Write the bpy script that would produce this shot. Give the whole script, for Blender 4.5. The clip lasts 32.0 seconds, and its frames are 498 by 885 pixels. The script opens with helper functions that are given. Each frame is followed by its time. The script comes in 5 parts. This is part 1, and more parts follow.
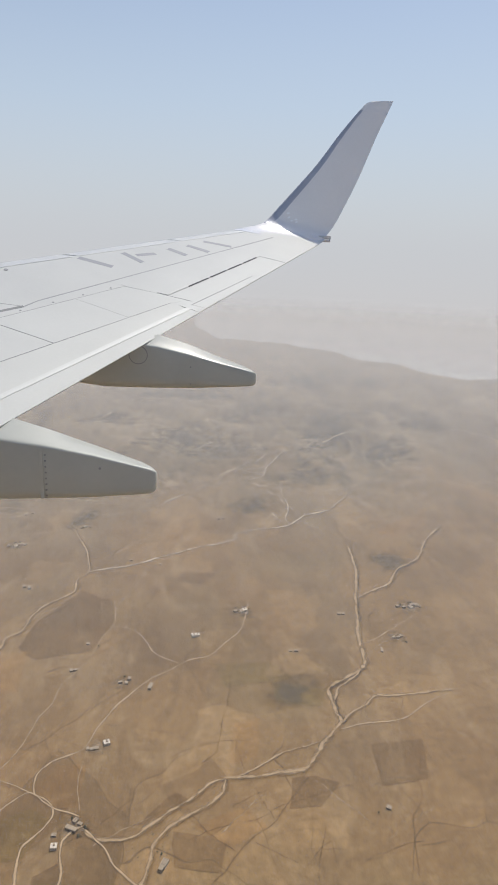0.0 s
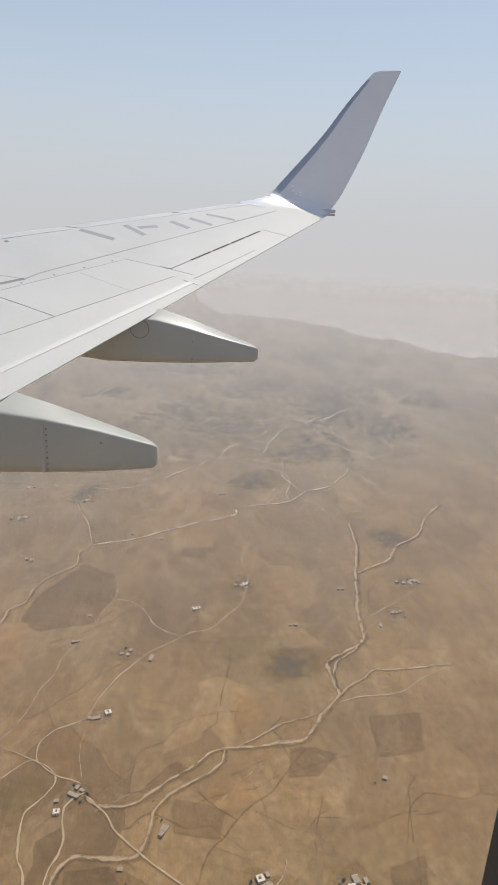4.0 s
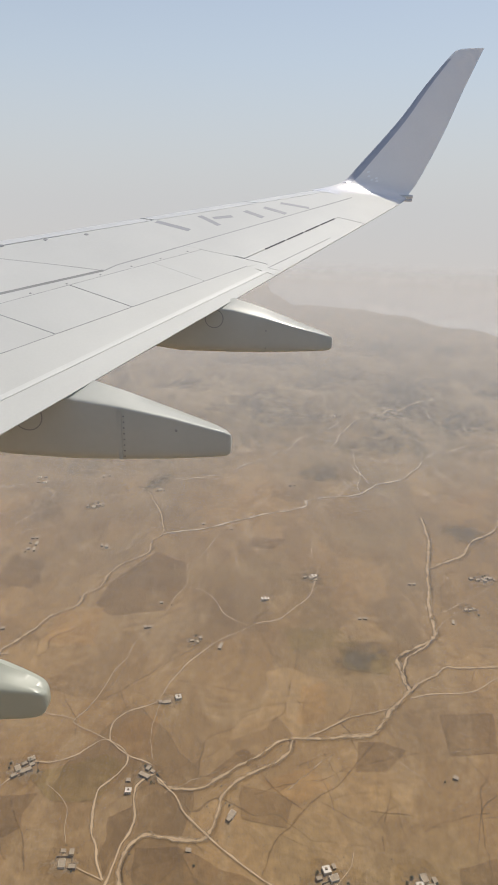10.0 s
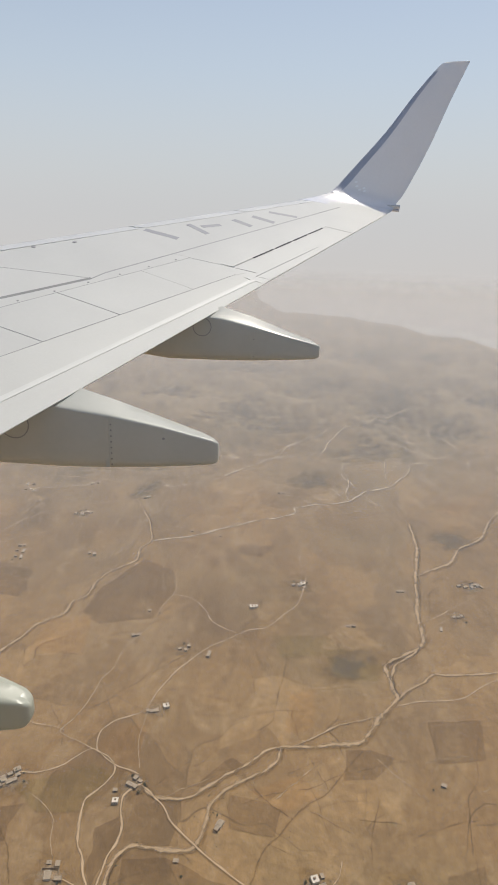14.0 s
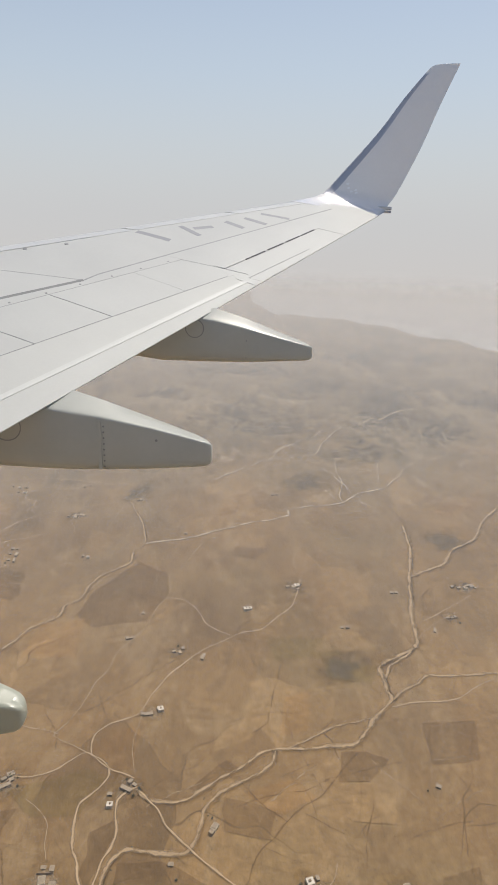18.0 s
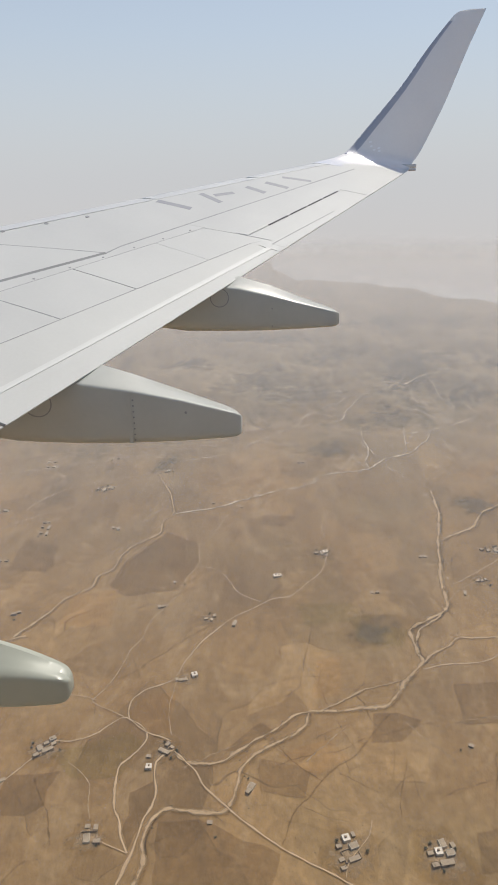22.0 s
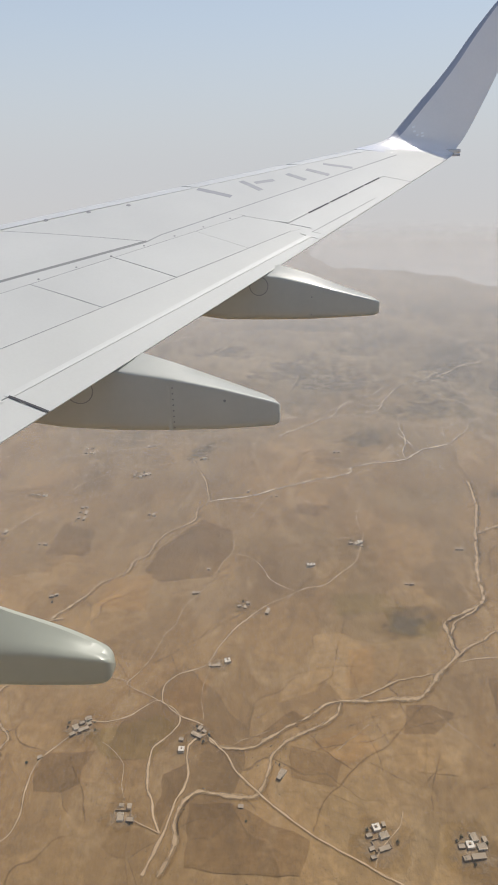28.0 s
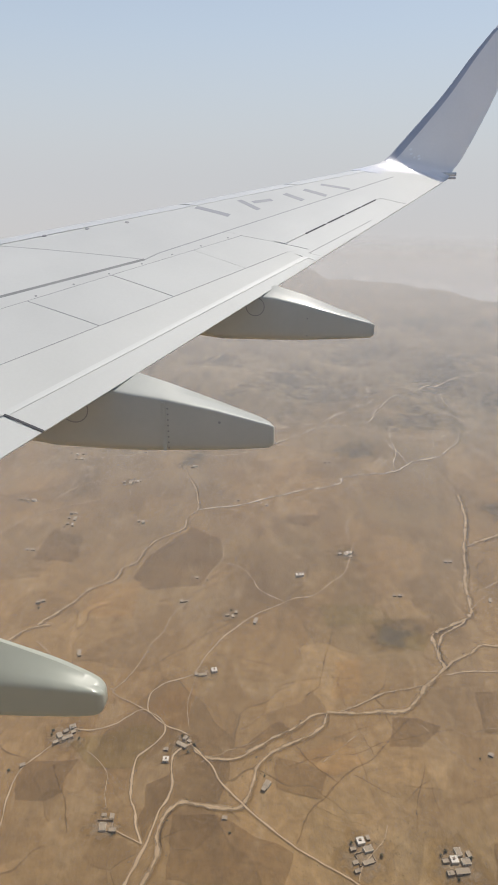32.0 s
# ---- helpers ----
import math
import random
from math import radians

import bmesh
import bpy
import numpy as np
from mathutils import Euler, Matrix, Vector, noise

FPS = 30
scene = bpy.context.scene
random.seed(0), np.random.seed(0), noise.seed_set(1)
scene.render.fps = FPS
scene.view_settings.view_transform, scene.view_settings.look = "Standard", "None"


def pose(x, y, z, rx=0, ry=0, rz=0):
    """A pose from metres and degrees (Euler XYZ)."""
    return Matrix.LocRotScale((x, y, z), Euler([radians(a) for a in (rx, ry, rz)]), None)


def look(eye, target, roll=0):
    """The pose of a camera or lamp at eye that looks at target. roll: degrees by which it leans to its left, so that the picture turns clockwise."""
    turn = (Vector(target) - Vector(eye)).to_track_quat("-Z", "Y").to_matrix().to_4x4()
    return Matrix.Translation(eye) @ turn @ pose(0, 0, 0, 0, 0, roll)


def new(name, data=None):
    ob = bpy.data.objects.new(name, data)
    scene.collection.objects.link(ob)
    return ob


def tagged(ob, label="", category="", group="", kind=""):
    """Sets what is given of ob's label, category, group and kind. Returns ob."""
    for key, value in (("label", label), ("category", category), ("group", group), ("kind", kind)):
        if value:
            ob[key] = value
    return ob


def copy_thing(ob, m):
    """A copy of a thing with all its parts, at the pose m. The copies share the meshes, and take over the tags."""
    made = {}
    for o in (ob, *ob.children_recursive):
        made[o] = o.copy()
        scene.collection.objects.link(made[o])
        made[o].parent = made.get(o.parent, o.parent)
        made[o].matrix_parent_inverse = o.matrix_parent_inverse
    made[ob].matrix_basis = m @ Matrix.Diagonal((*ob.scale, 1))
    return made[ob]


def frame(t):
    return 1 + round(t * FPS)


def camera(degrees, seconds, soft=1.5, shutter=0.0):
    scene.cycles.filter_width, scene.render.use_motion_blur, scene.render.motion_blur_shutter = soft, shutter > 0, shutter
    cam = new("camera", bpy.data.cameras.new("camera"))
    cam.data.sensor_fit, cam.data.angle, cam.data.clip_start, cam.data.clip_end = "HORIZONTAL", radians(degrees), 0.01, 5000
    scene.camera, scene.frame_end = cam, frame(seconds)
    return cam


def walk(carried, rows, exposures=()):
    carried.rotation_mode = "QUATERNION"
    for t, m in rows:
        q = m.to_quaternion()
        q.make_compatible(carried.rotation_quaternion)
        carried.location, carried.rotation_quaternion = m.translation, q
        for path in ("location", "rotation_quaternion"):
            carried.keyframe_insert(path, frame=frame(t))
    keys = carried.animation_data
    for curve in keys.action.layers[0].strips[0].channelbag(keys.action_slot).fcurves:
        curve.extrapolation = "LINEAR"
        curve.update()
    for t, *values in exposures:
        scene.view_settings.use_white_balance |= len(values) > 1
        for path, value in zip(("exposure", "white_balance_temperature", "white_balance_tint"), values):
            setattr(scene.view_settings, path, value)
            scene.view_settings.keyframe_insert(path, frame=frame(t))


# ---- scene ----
cam = camera(41.1, 32.0, soft=1.7)
# seconds, x, y, z, turn about x, y, z: a phone held at a cabin window; x aft, y outboard, z up
ROWS = [
    (0.0, 0.053, -0.019, 0.023, 73.35, -2.12, -4.56),
    (0.5, 0.055, -0.016, 0.024, 73.66, -2.51, -4.61),
    (1.0, 0.057, -0.011, 0.026, 73.95, -2.61, -4.55),
    (1.5, 0.064, -0.007, 0.027, 74.32, -2.71, -4.58),
    (2.0, 0.067, -0.009, 0.026, 74.26, -2.81, -4.93),
    (2.5, 0.062, -0.018, 0.023, 74.12, -2.88, -5.39),
    (4.5, 0.061, -0.006, 0.015, 70.04, -2.01, -2.76),
    (5.0, 0.039, -0.008, -0.002, 69.19, -0.78, 1.11),
    (5.5, 0.022, -0.010, -0.017, 69.07, -0.58, 2.33),
    (6.0, 0.014, -0.011, -0.025, 69.12, -0.57, 2.43),
    (6.5, 0.014, -0.009, -0.027, 69.24, -0.64, 2.33),
    (7.0, 0.014, -0.008, -0.023, 69.41, -0.75, 2.24),
    (7.5, 0.015, -0.007, -0.022, 69.63, -0.71, 2.10),
    (8.0, 0.021, -0.002, -0.020, 69.84, -0.78, 2.02),
    (8.5, 0.028, -0.000, -0.019, 69.99, -0.86, 1.95),
    (9.0, 0.033, -0.000, -0.015, 70.10, -0.83, 1.86),
    (9.5, 0.032, -0.005, -0.015, 70.16, -1.01, 1.78),
    (10.0, 0.030, -0.008, -0.015, 70.33, -1.09, 1.66),
    (10.5, 0.036, -0.011, -0.014, 70.52, -1.13, 1.56),
    (11.0, 0.039, -0.009, -0.009, 70.62, -1.23, 1.48),
    (11.5, 0.038, -0.008, -0.011, 70.73, -1.28, 1.41),
    (12.0, 0.044, -0.006, -0.008, 70.78, -1.29, 1.29),
    (12.5, 0.044, -0.007, -0.005, 70.83, -1.33, 1.13),
    (13.0, 0.044, -0.009, -0.004, 70.90, -1.36, 0.97),
    (13.5, 0.045, -0.011, -0.003, 70.92, -1.48, 0.86),
    (14.0, 0.046, -0.010, -0.000, 70.97, -1.52, 0.79),
    (14.5, 0.044, -0.008, 0.001, 71.09, -1.59, 0.75),
    (16.5, 0.057, -0.006, -0.004, 71.44, -1.53, 0.49),
    (17.0, 0.054, -0.011, -0.005, 71.19, -1.52, 0.34),
    (17.5, 0.052, -0.010, -0.004, 71.15, -1.54, 0.28),
    (18.0, 0.048, -0.005, -0.009, 71.16, -1.45, 0.15),
    (18.5, 0.045, 0.002, -0.015, 70.87, -1.41, 0.06),
    (19.0, 0.030, 0.010, -0.019, 69.88, -1.13, 0.99),
    (19.5, 0.014, 0.015, -0.035, 67.32, -0.52, 3.03),
    (20.0, -0.006, 0.012, -0.050, 66.37, 1.38, 4.83),
    (20.5, -0.019, 0.006, -0.055, 65.62, 1.87, 4.72),
    (21.0, -0.025, 0.009, -0.051, 65.53, 2.14, 4.65),
    (21.5, -0.024, 0.018, -0.034, 67.46, 2.21, 4.56),
    (22.0, -0.009, 0.031, -0.013, 68.47, 0.89, 1.60),
    (22.5, 0.004, 0.028, 0.000, 68.65, 0.44, -0.50),
    (23.0, 0.002, 0.025, 0.003, 68.22, 0.84, 0.39),
    (23.5, -0.015, 0.020, -0.005, 67.36, 1.93, 3.05),
    (24.0, -0.027, 0.014, -0.013, 67.05, 2.09, 3.57),
    (24.5, -0.035, 0.010, -0.015, 66.88, 2.14, 3.81),
    (25.0, -0.036, 0.006, -0.015, 66.79, 2.03, 4.06),
    (25.5, -0.035, 0.006, -0.015, 66.88, 1.97, 4.33),
    (27.5, -0.034, 0.007, -0.007, 67.40, 1.43, 4.70),
    (28.0, -0.038, 0.007, -0.004, 67.55, 1.36, 4.70),
    (28.5, -0.037, 0.007, 0.001, 67.66, 1.32, 4.65),
    (29.0, -0.035, -0.001, 0.006, 67.82, 1.09, 4.63),
    (29.5, -0.032, -0.003, 0.015, 68.02, 0.81, 4.68),
    (30.0, -0.035, -0.006, 0.026, 68.19, 0.68, 4.64),
    (30.5, -0.038, -0.002, 0.046, 68.21, 0.56, 4.62),
    (31.0, -0.048, 0.012, 0.081, 68.22, 0.41, 4.53),
    (31.5, -0.062, 0.023, 0.121, 68.22, 0.19, 4.49),
    (32.0, -0.070, 0.032, 0.148, 68.30, 0.02, 4.43),
]
walk(cam, [(t, pose(x, y, z, rx, ry, rz)) for t, x, y, z, rx, ry, rz in ROWS],
     [(0.0, 0.05, 6500, 10), (2.5, 0.05, 6500, 10), (5.0, 0.05, 6750, 10), (18.0, 0.05, 6800, 10), (23.0, 0.05, 6650, 10), (32.0, 0.05, 6600, 10)])

# ---- light ----
SUN_EL, SUN_AZ = 61.0, 37.0          # azimuth from outboard (+y) towards aft (+x)
world = bpy.data.worlds.new("sky")
scene.world = world
world.use_nodes = True
wn = world.node_tree
sky = wn.nodes.new("ShaderNodeTexSky")
sky.sky_type, sky.sun_disc = "NISHITA", False
sky.sun_elevation, sky.sun_rotation = radians(SUN_EL), radians(SUN_AZ)
sky.altitude, sky.air_density, sky.dust_density, sky.ozone_density = 1500, 1.0, 2.6, 1.0
wn.nodes["Background"].inputs["Strength"].default_value = 0.12
wn.links.new(sky.outputs["Color"], wn.nodes["Background"].inputs["Color"])
sun_data = bpy.data.lights.new("sun", "SUN")
sun_data.energy, sun_data.angle, sun_data.color = 3.6, radians(0.6), (1.0, 0.95, 0.87)
sun = new("sun", sun_data)
se, sa = radians(SUN_EL), radians(SUN_AZ)
SUN_DIR = Vector((math.sin(sa) * math.cos(se), math.cos(sa) * math.cos(se), math.sin(se)))
sun.matrix_world = look(SUN_DIR * 300, (0, 0, 0))


# ---- materials ----
def material(name, colour, rough=0.6, metal=0.0, vary=0.12, scale=4.0, fine=60.0, bump=0.05, tint=None, coat=0.0, spec=0.5):
    """Painted or worn surface: two scales of noise in the colour, one in the roughness, fine relief."""
    m = bpy.data.materials.new(name)
    m.use_nodes = True
    nt = m.node_tree
    n, l = nt.nodes, nt.links
    b = n["Principled BSDF"]
    co = n.new("ShaderNodeTexCoord")
    big, small = n.new("ShaderNodeTexNoise"), n.new("ShaderNodeTexNoise")
    big.inputs["Scale"].default_value, small.inputs["Scale"].default_value = scale, fine
    big.inputs["Detail"].default_value = small.inputs["Detail"].default_value = 4
    for t in (big, small):
        l.new(co.outputs["Object"], t.inputs["Vector"])
    add = n.new("ShaderNodeMath")
    add.operation = "MULTIPLY_ADD"
    l.new(small.outputs["Fac"], add.inputs[0])
    add.inputs[1].default_value = 0.35
    l.new(big.outputs["Fac"], add.inputs[2])
    ramp = n.new("ShaderNodeMapRange")
    ramp.inputs["From Min"].default_value, ramp.inputs["From Max"].default_value = 0.42, 0.92
    l.new(add.outputs[0], ramp.inputs["Value"])
    mix = n.new("ShaderNodeMix")
    mix.data_type = "RGBA"
    dark = tint or tuple(c * (1 - vary) for c in colour)
    mix.inputs["A"].default_value, mix.inputs["B"].default_value = (*dark, 1), (*[min(1, c * (1 + vary * 0.4)) for c in colour], 1)
    l.new(ramp.outputs["Result"], mix.inputs["Factor"])
    l.new(mix.outputs["Result"], b.inputs["Base Color"])
    rr = n.new("ShaderNodeMapRange")
    rr.inputs["To Min"].default_value, rr.inputs["To Max"].default_value = max(0.02, rough - 0.08), min(1, rough + 0.08)
    l.new(big.outputs["Fac"], rr.inputs["Value"])
    l.new(rr.outputs["Result"], b.inputs["Roughness"])
    b.inputs["Metallic"].default_value = metal
    b.inputs["Coat Weight"].default_value = coat
    b.inputs["Specular IOR Level"].default_value = spec
    if bump:
        bp = n.new("ShaderNodeBump")
        bp.inputs["Strength"].default_value, bp.inputs["Distance"].default_value = bump, 0.002
        l.new(small.outputs["Fac"], bp.inputs["Height"])
        l.new(bp.outputs["Normal"], b.inputs["Normal"])
    return m


PAINT = material("wing_grey_paint", (0.525, 0.528, 0.503), 0.45, vary=0.06, scale=0.9, fine=25, bump=0.02, spec=0.25)
PANEL = material("control_surface_paint", (0.522, 0.526, 0.500), 0.48, spec=0.25, vary=0.06, scale=0.7, fine=30, bump=0.02)
FLAP = material("flap_paint", (0.532, 0.535, 0.503), 0.48, spec=0.25, vary=0.06, scale=0.8, fine=30, bump=0.02)
SLAT = material("slat_metal", (0.56, 0.565, 0.55), 0.40, metal=0.05, vary=0.06, scale=2, fine=40, bump=0.02)
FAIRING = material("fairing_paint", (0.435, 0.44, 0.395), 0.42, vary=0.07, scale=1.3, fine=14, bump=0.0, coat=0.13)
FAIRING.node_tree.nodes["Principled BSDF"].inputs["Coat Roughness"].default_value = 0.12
# the fairing paint again, darkened so the pod's shaded side is in the colour
POD = material("pod_shaded_paint", (0.375, 0.385, 0.315), 0.42, vary=0.07, scale=1.3, fine=14, bump=0.0, coat=0.12)
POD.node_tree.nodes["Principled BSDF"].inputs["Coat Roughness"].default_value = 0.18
WINGLET = material("winglet_paint", (0.86, 0.84, 0.82), 0.22, vary=0.05, scale=0.8, fine=20, bump=0.0, coat=0.9)
WINGLET.node_tree.nodes["Principled BSDF"].inputs["Coat Roughness"].default_value = 0.2
EDGE_METAL = material("polished_edge_metal", (0.50, 0.51, 0.55), 0.35, metal=0.4, vary=0.08, scale=3, fine=40)
SEAM = material("grey_panel_sealant", (0.33, 0.335, 0.33), 0.7, vary=0.2, scale=3, fine=60)
SEAL = material("dark_rubber_seal", (0.06, 0.06, 0.065), 0.8, vary=0.3, scale=6, fine=80)
LETTER = material("grey_marking_paint", (0.29, 0.295, 0.31), 0.5, vary=0.08, scale=6, fine=60)
STEEL = material("bare_rivet_steel", (0.28, 0.28, 0.28), 0.45, metal=0.5)
GLASSY = material("lamp_cover", (0.6, 0.6, 0.6), 0.1, metal=0.1)
LINER = material("cabin_liner_plastic", (0.55, 0.54, 0.52), 0.6, vary=0.06, scale=8, fine=300, bump=0.1)
RIM = material("window_rim_plastic", (0.055, 0.055, 0.05), 0.55, vary=0.15, scale=15, fine=300, bump=0.1)


# ---- mesh helpers ----
def part(name, bm, mat, parent=None, label="", smooth=False, crease=38):
    """One mesh object from a bmesh, under a thing or a part."""
    bmesh.ops.recalc_face_normals(bm, faces=bm.faces)
    if bm.calc_volume(signed=True) < 0:
        bmesh.ops.reverse_faces(bm, faces=bm.faces)
    me = bpy.data.meshes.new(name)
    bm.to_mesh(me)
    bm.free()
    me.materials.append(mat)
    if smooth:
        me.shade_smooth()
        me.set_sharp_from_angle(angle=radians(crease))
    ob = new(name, me)
    if parent:
        ob.parent = parent
    if label:
        ob["label"] = label
    return ob


def thing(name, label, category, at=(0, 0, 0), group="", kind=""):
    ob = new(name)
    ob.location = at
    ob.empty_display_size = 0.2
    return tagged(ob, label, category, group, kind)


def loft(rings, close=True, caps=True):
    """A skin over rings of points of equal count."""
    bm = bmesh.new()
    vs = [[bm.verts.new(p) for p in r] for r in rings]
    n = len(rings[0])
    for a, b in zip(vs, vs[1:]):
        for i in range(n if close else n - 1):
            j = (i + 1) % n
            bm.faces.new((a[i], a[j], b[j], b[i]))
    if caps:
        bm.faces.new(vs[0])
        bm.faces.new(list(reversed(vs[-1])))
    return bm


def bevel(bm, width, segments=2, angle=35):
    es = [e for e in bm.edges if len(e.link_faces) == 2 and e.calc_face_angle(0) > radians(angle)]
    bmesh.ops.bevel(bm, geom=es, offset=width, segments=segments, affect="EDGES", profile=0.6, clamp_overlap=True)
    return bm


def box(x0, x1, y0, y1, z0, z1, r=0.0):
    bm = bmesh.new()
    vs = [bm.verts.new((x, y, z)) for x in (x0, x1) for y in (y0, y1) for z in (z0, z1)]
    for f in ((0, 1, 3, 2), (4, 6, 7, 5), (0, 4, 5, 1), (2, 3, 7, 6), (0, 2, 6, 4), (1, 5, 7, 3)):
        bm.faces.new([vs[i] for i in f])
    if r:
        bmesh.ops.recalc_face_normals(bm, faces=bm.faces)
        bevel(bm, r)
    return bm


# ---- the wing: y runs outboard, s forward from the trailing edge ----
RISE = 0.16
TE_A, TE_B, TE_C, TE_D = 0.611, -6.45, 0.26, -3.87
UPN = Vector((RISE, -TE_C + -TE_A * RISE, 1)).normalized()


def S_LE(y):
    return 1.65 + 0.44 * (15.29 - y)


def hump(y, s):
    """Camber of the upper skin above the flat of the wing, from the spoilers forward."""
    c = S_LE(y)
    q = max(0.0, min(1.0, s / c))
    return 0.014 * c * (4 * q * (1 - q)) ** 1.0 if q > 0 else 0.0


def W(y, s, up=0.0):
    p = Vector((TE_A * y + TE_B - s, y, TE_C * y + TE_D + RISE * s + hump(y, s)))
    return p + UPN * up


def S_SKIN(y):
    return 2.03 - 0.21 * (y - 9.52)


def S_STEP(y):
    return S_SKIN(y) if y > 9.84 else 1.905 + 0.37 * (9.84 - y)


def S_SPF(y):
    return 1.87 - 0.27 * (y - 9.37)


def S_FF(y):
    return 1.245 - 0.19 * (y - 6.99)


def S_FR(y):
    return 0.497 - 0.067 * (y - 6.40)


def panel(ya, yb, back, front, top=0.0, thick=0.03, ny=10, ns=4, skew=0.0, edge=0.0):
    """A thin plate on the wing between two chordwise lines; skew slants its ends."""
    def y_at(v, f):
        return ya + (yb - ya) * v - skew * (1 - f)
    rings = []
    for i in range(ny + 1):
        row_t, row_b = [], []
        for j in range(ns + 1):
            f = j / ns
            y = y_at(i / ny, f)
            s = back(y) + (front(y) - back(y)) * f
            row_t.append(W(y, s, top))
            row_b.append(W(y, s, top - thick))
        rings.append(row_t + row_b[::-1])
    bm = loft(rings)
    if edge:
        bmesh.ops.recalc_face_normals(bm, faces=bm.faces)
        bevel(bm, edge, 1, 50)
    return bm


def strip(pts, width, top, thick=0.004):
    """A narrow band along points (y, s) of the wing."""
    rings = []
    for k, (y, s) in enumerate(pts):
        a, b = pts[max(0, k - 1)], pts[min(len(pts) - 1, k + 1)]
        d = W(*b) - W(*a)
        side = d.cross(UPN).normalized() * width / 2
        p = W(y, s, top)
        rings.append([p - side, p + side, p + side - UPN * thick, p - side - UPN * thick])
    return loft(rings)


def lin(a, b, n):
    return [a + (b - a) * k / n for k in range(n + 1)]


wing = thing("aircraft_wing", "light grey painted airliner wing with upswept winglet", "wing", W(6, 2, -0.4))


def wpart(name, bm, mat, parent=wing, label="", smooth=False, crease=38):
    ob = part(name, bm, mat, None, label, smooth, crease)
    ob.parent = parent
    ob.matrix_parent_inverse = parent.matrix_world.inverted() if parent is not wing else Matrix.Translation(-Vector(wing.location))
    return ob


# main box: upper skin, rounded nose, underside
rings = []
for y in lin(-0.6, 15.3, 40):
    c = S_LE(y)
    th = 0.10 * c
    ring = [W(y, 0.12, -0.035)]
    for q in lin(0.08, 0.90, 12):
        ring.append(W(y, q * c, -0.012 if q * c < S_SPF(y) + 0.02 else 0.0))
    for q, up in ((0.94, -0.006), (0.97, -0.022), (0.99, -0.05), (1.0, -0.09), (0.99, -0.14), (0.95, -0.21), (0.85, -0.28), (0.65, -0.33), (0.4, -0.30), (0.2, -0.17)):
        ring.append(W(y, q * c, up * c * 0.30 if q > 0.9 else up * c * 0.34))
    rings.append(ring)
wpart("wing_skin", loft(rings), PAINT, smooth=False)
GLINT_WHITE = material("painted_glint_white", (0.9, 0.9, 0.9), 0.3, vary=0.05)
STEP_GREY = material("skin_step_sealant", (0.23, 0.235, 0.23), 0.7, vary=0.15, scale=3, fine=60)
# ridge colour slightly paler than the flap, adding to its sunlit highlight
RIDGE = material("flap_highlight_paint", (0.565, 0.57, 0.54), 0.5, vary=0.05, scale=1.0, fine=30, bump=0.0)
# leading edge slats, bright metal nose bands in four lengths
for ya, yb in ((7.2, 9.55), (9.6, 11.95), (12.0, 13.6), (13.65, 15.1)):
    rr = []
    for y in lin(ya, yb, 8):
        c = S_LE(y)
        r0 = [W(y, c - 0.30, 0.004), W(y, c - 0.20, 0.004), W(y, c - 0.10, 0.001), W(y, c - 0.03, -0.012), W(y, c + 0.005, -0.05), W(y, c - 0.01, -0.11), W(y, c - 0.10, -0.12), W(y, c - 0.28, -0.04)]
        rr.append(r0)
    wpart("slat", loft(rr), SLAT, label="bright bare-metal leading edge slat")
# fixed panels aft of the box, spoilers, flaps, aileron
wpart("spoiler_hinge_panel", panel(3.0, 11.1, S_SPF, S_STEP, 0.001, 0.012, 16), PAINT)
for ya, yb in ((4.9, 7.157), (7.173, 8.288), (8.302, 9.248), (9.262, 10.36)):
    wpart("spoiler", panel(ya, yb, lambda y: S_FF(y) + 0.01, lambda y: S_SPF(y) - 0.006, 0.002, 0.012, 6, skew=0.22), PANEL)
wpart("trailing_panel", panel(10.364, 11.25, lambda y: S_FF(y) + 0.01 - 0.25 * max(0, y - 10.8), lambda y: S_SPF(y) - 0.006, 0.002, 0.012, 6, skew=0.22), PANEL)
for ya, yb, lab in ((6.32, 10.925, ""), (2.2, 6.29, "")):
    wpart("flap", panel(ya, yb, S_FR, S_FF, 0.0, 0.03, 14, skew=0.10), FLAP)
    wpart("aft_flap", panel(ya, yb, lambda y: 0.0, lambda y: S_FR(y) - 0.012, -0.005, 0.014, 14, skew=0.10), FLAP)
    rows = []
    for y in lin(ya - 0.02, yb - 0.06, 14):
        s = S_FR(y)
        rows.append([W(y, s + 0.045, 0.003), W(y - 0.01, s - 0.04, 0.001), W(y - 0.01, s - 0.04, -0.02), W(y, s + 0.045, -0.02)])
    wpart("flap_ridge", loft(rows), RIDGE, label="pale sloping flap seam")
S_AF = lambda y: 0.695 - 0.066 * (y - 11.09)
wpart("aileron", panel(10.94, 13.66, lambda y: 0.0, S_AF, 0.0, 0.014, 10, skew=0.12), PANEL)
wpart("aileron_tab", panel(11.0, 12.65, lambda y: 0.012, lambda y: 0.225 - 0.06 * (y - 11.0), 0.002, 0.02, 6), PANEL)
wpart("tip_trailing_panel", panel(13.668, 15.28, lambda y: 0.0, lambda y: S_SKIN(y), 0.0, 0.014, 8, skew=0.12), PAINT)
wpart("aileron_cover_panel", panel(11.15, 13.66, lambda y: S_AF(y) + 0.02, lambda y: S_SKIN(y) - 0.01, 0.001, 0.03, 8), PAINT)
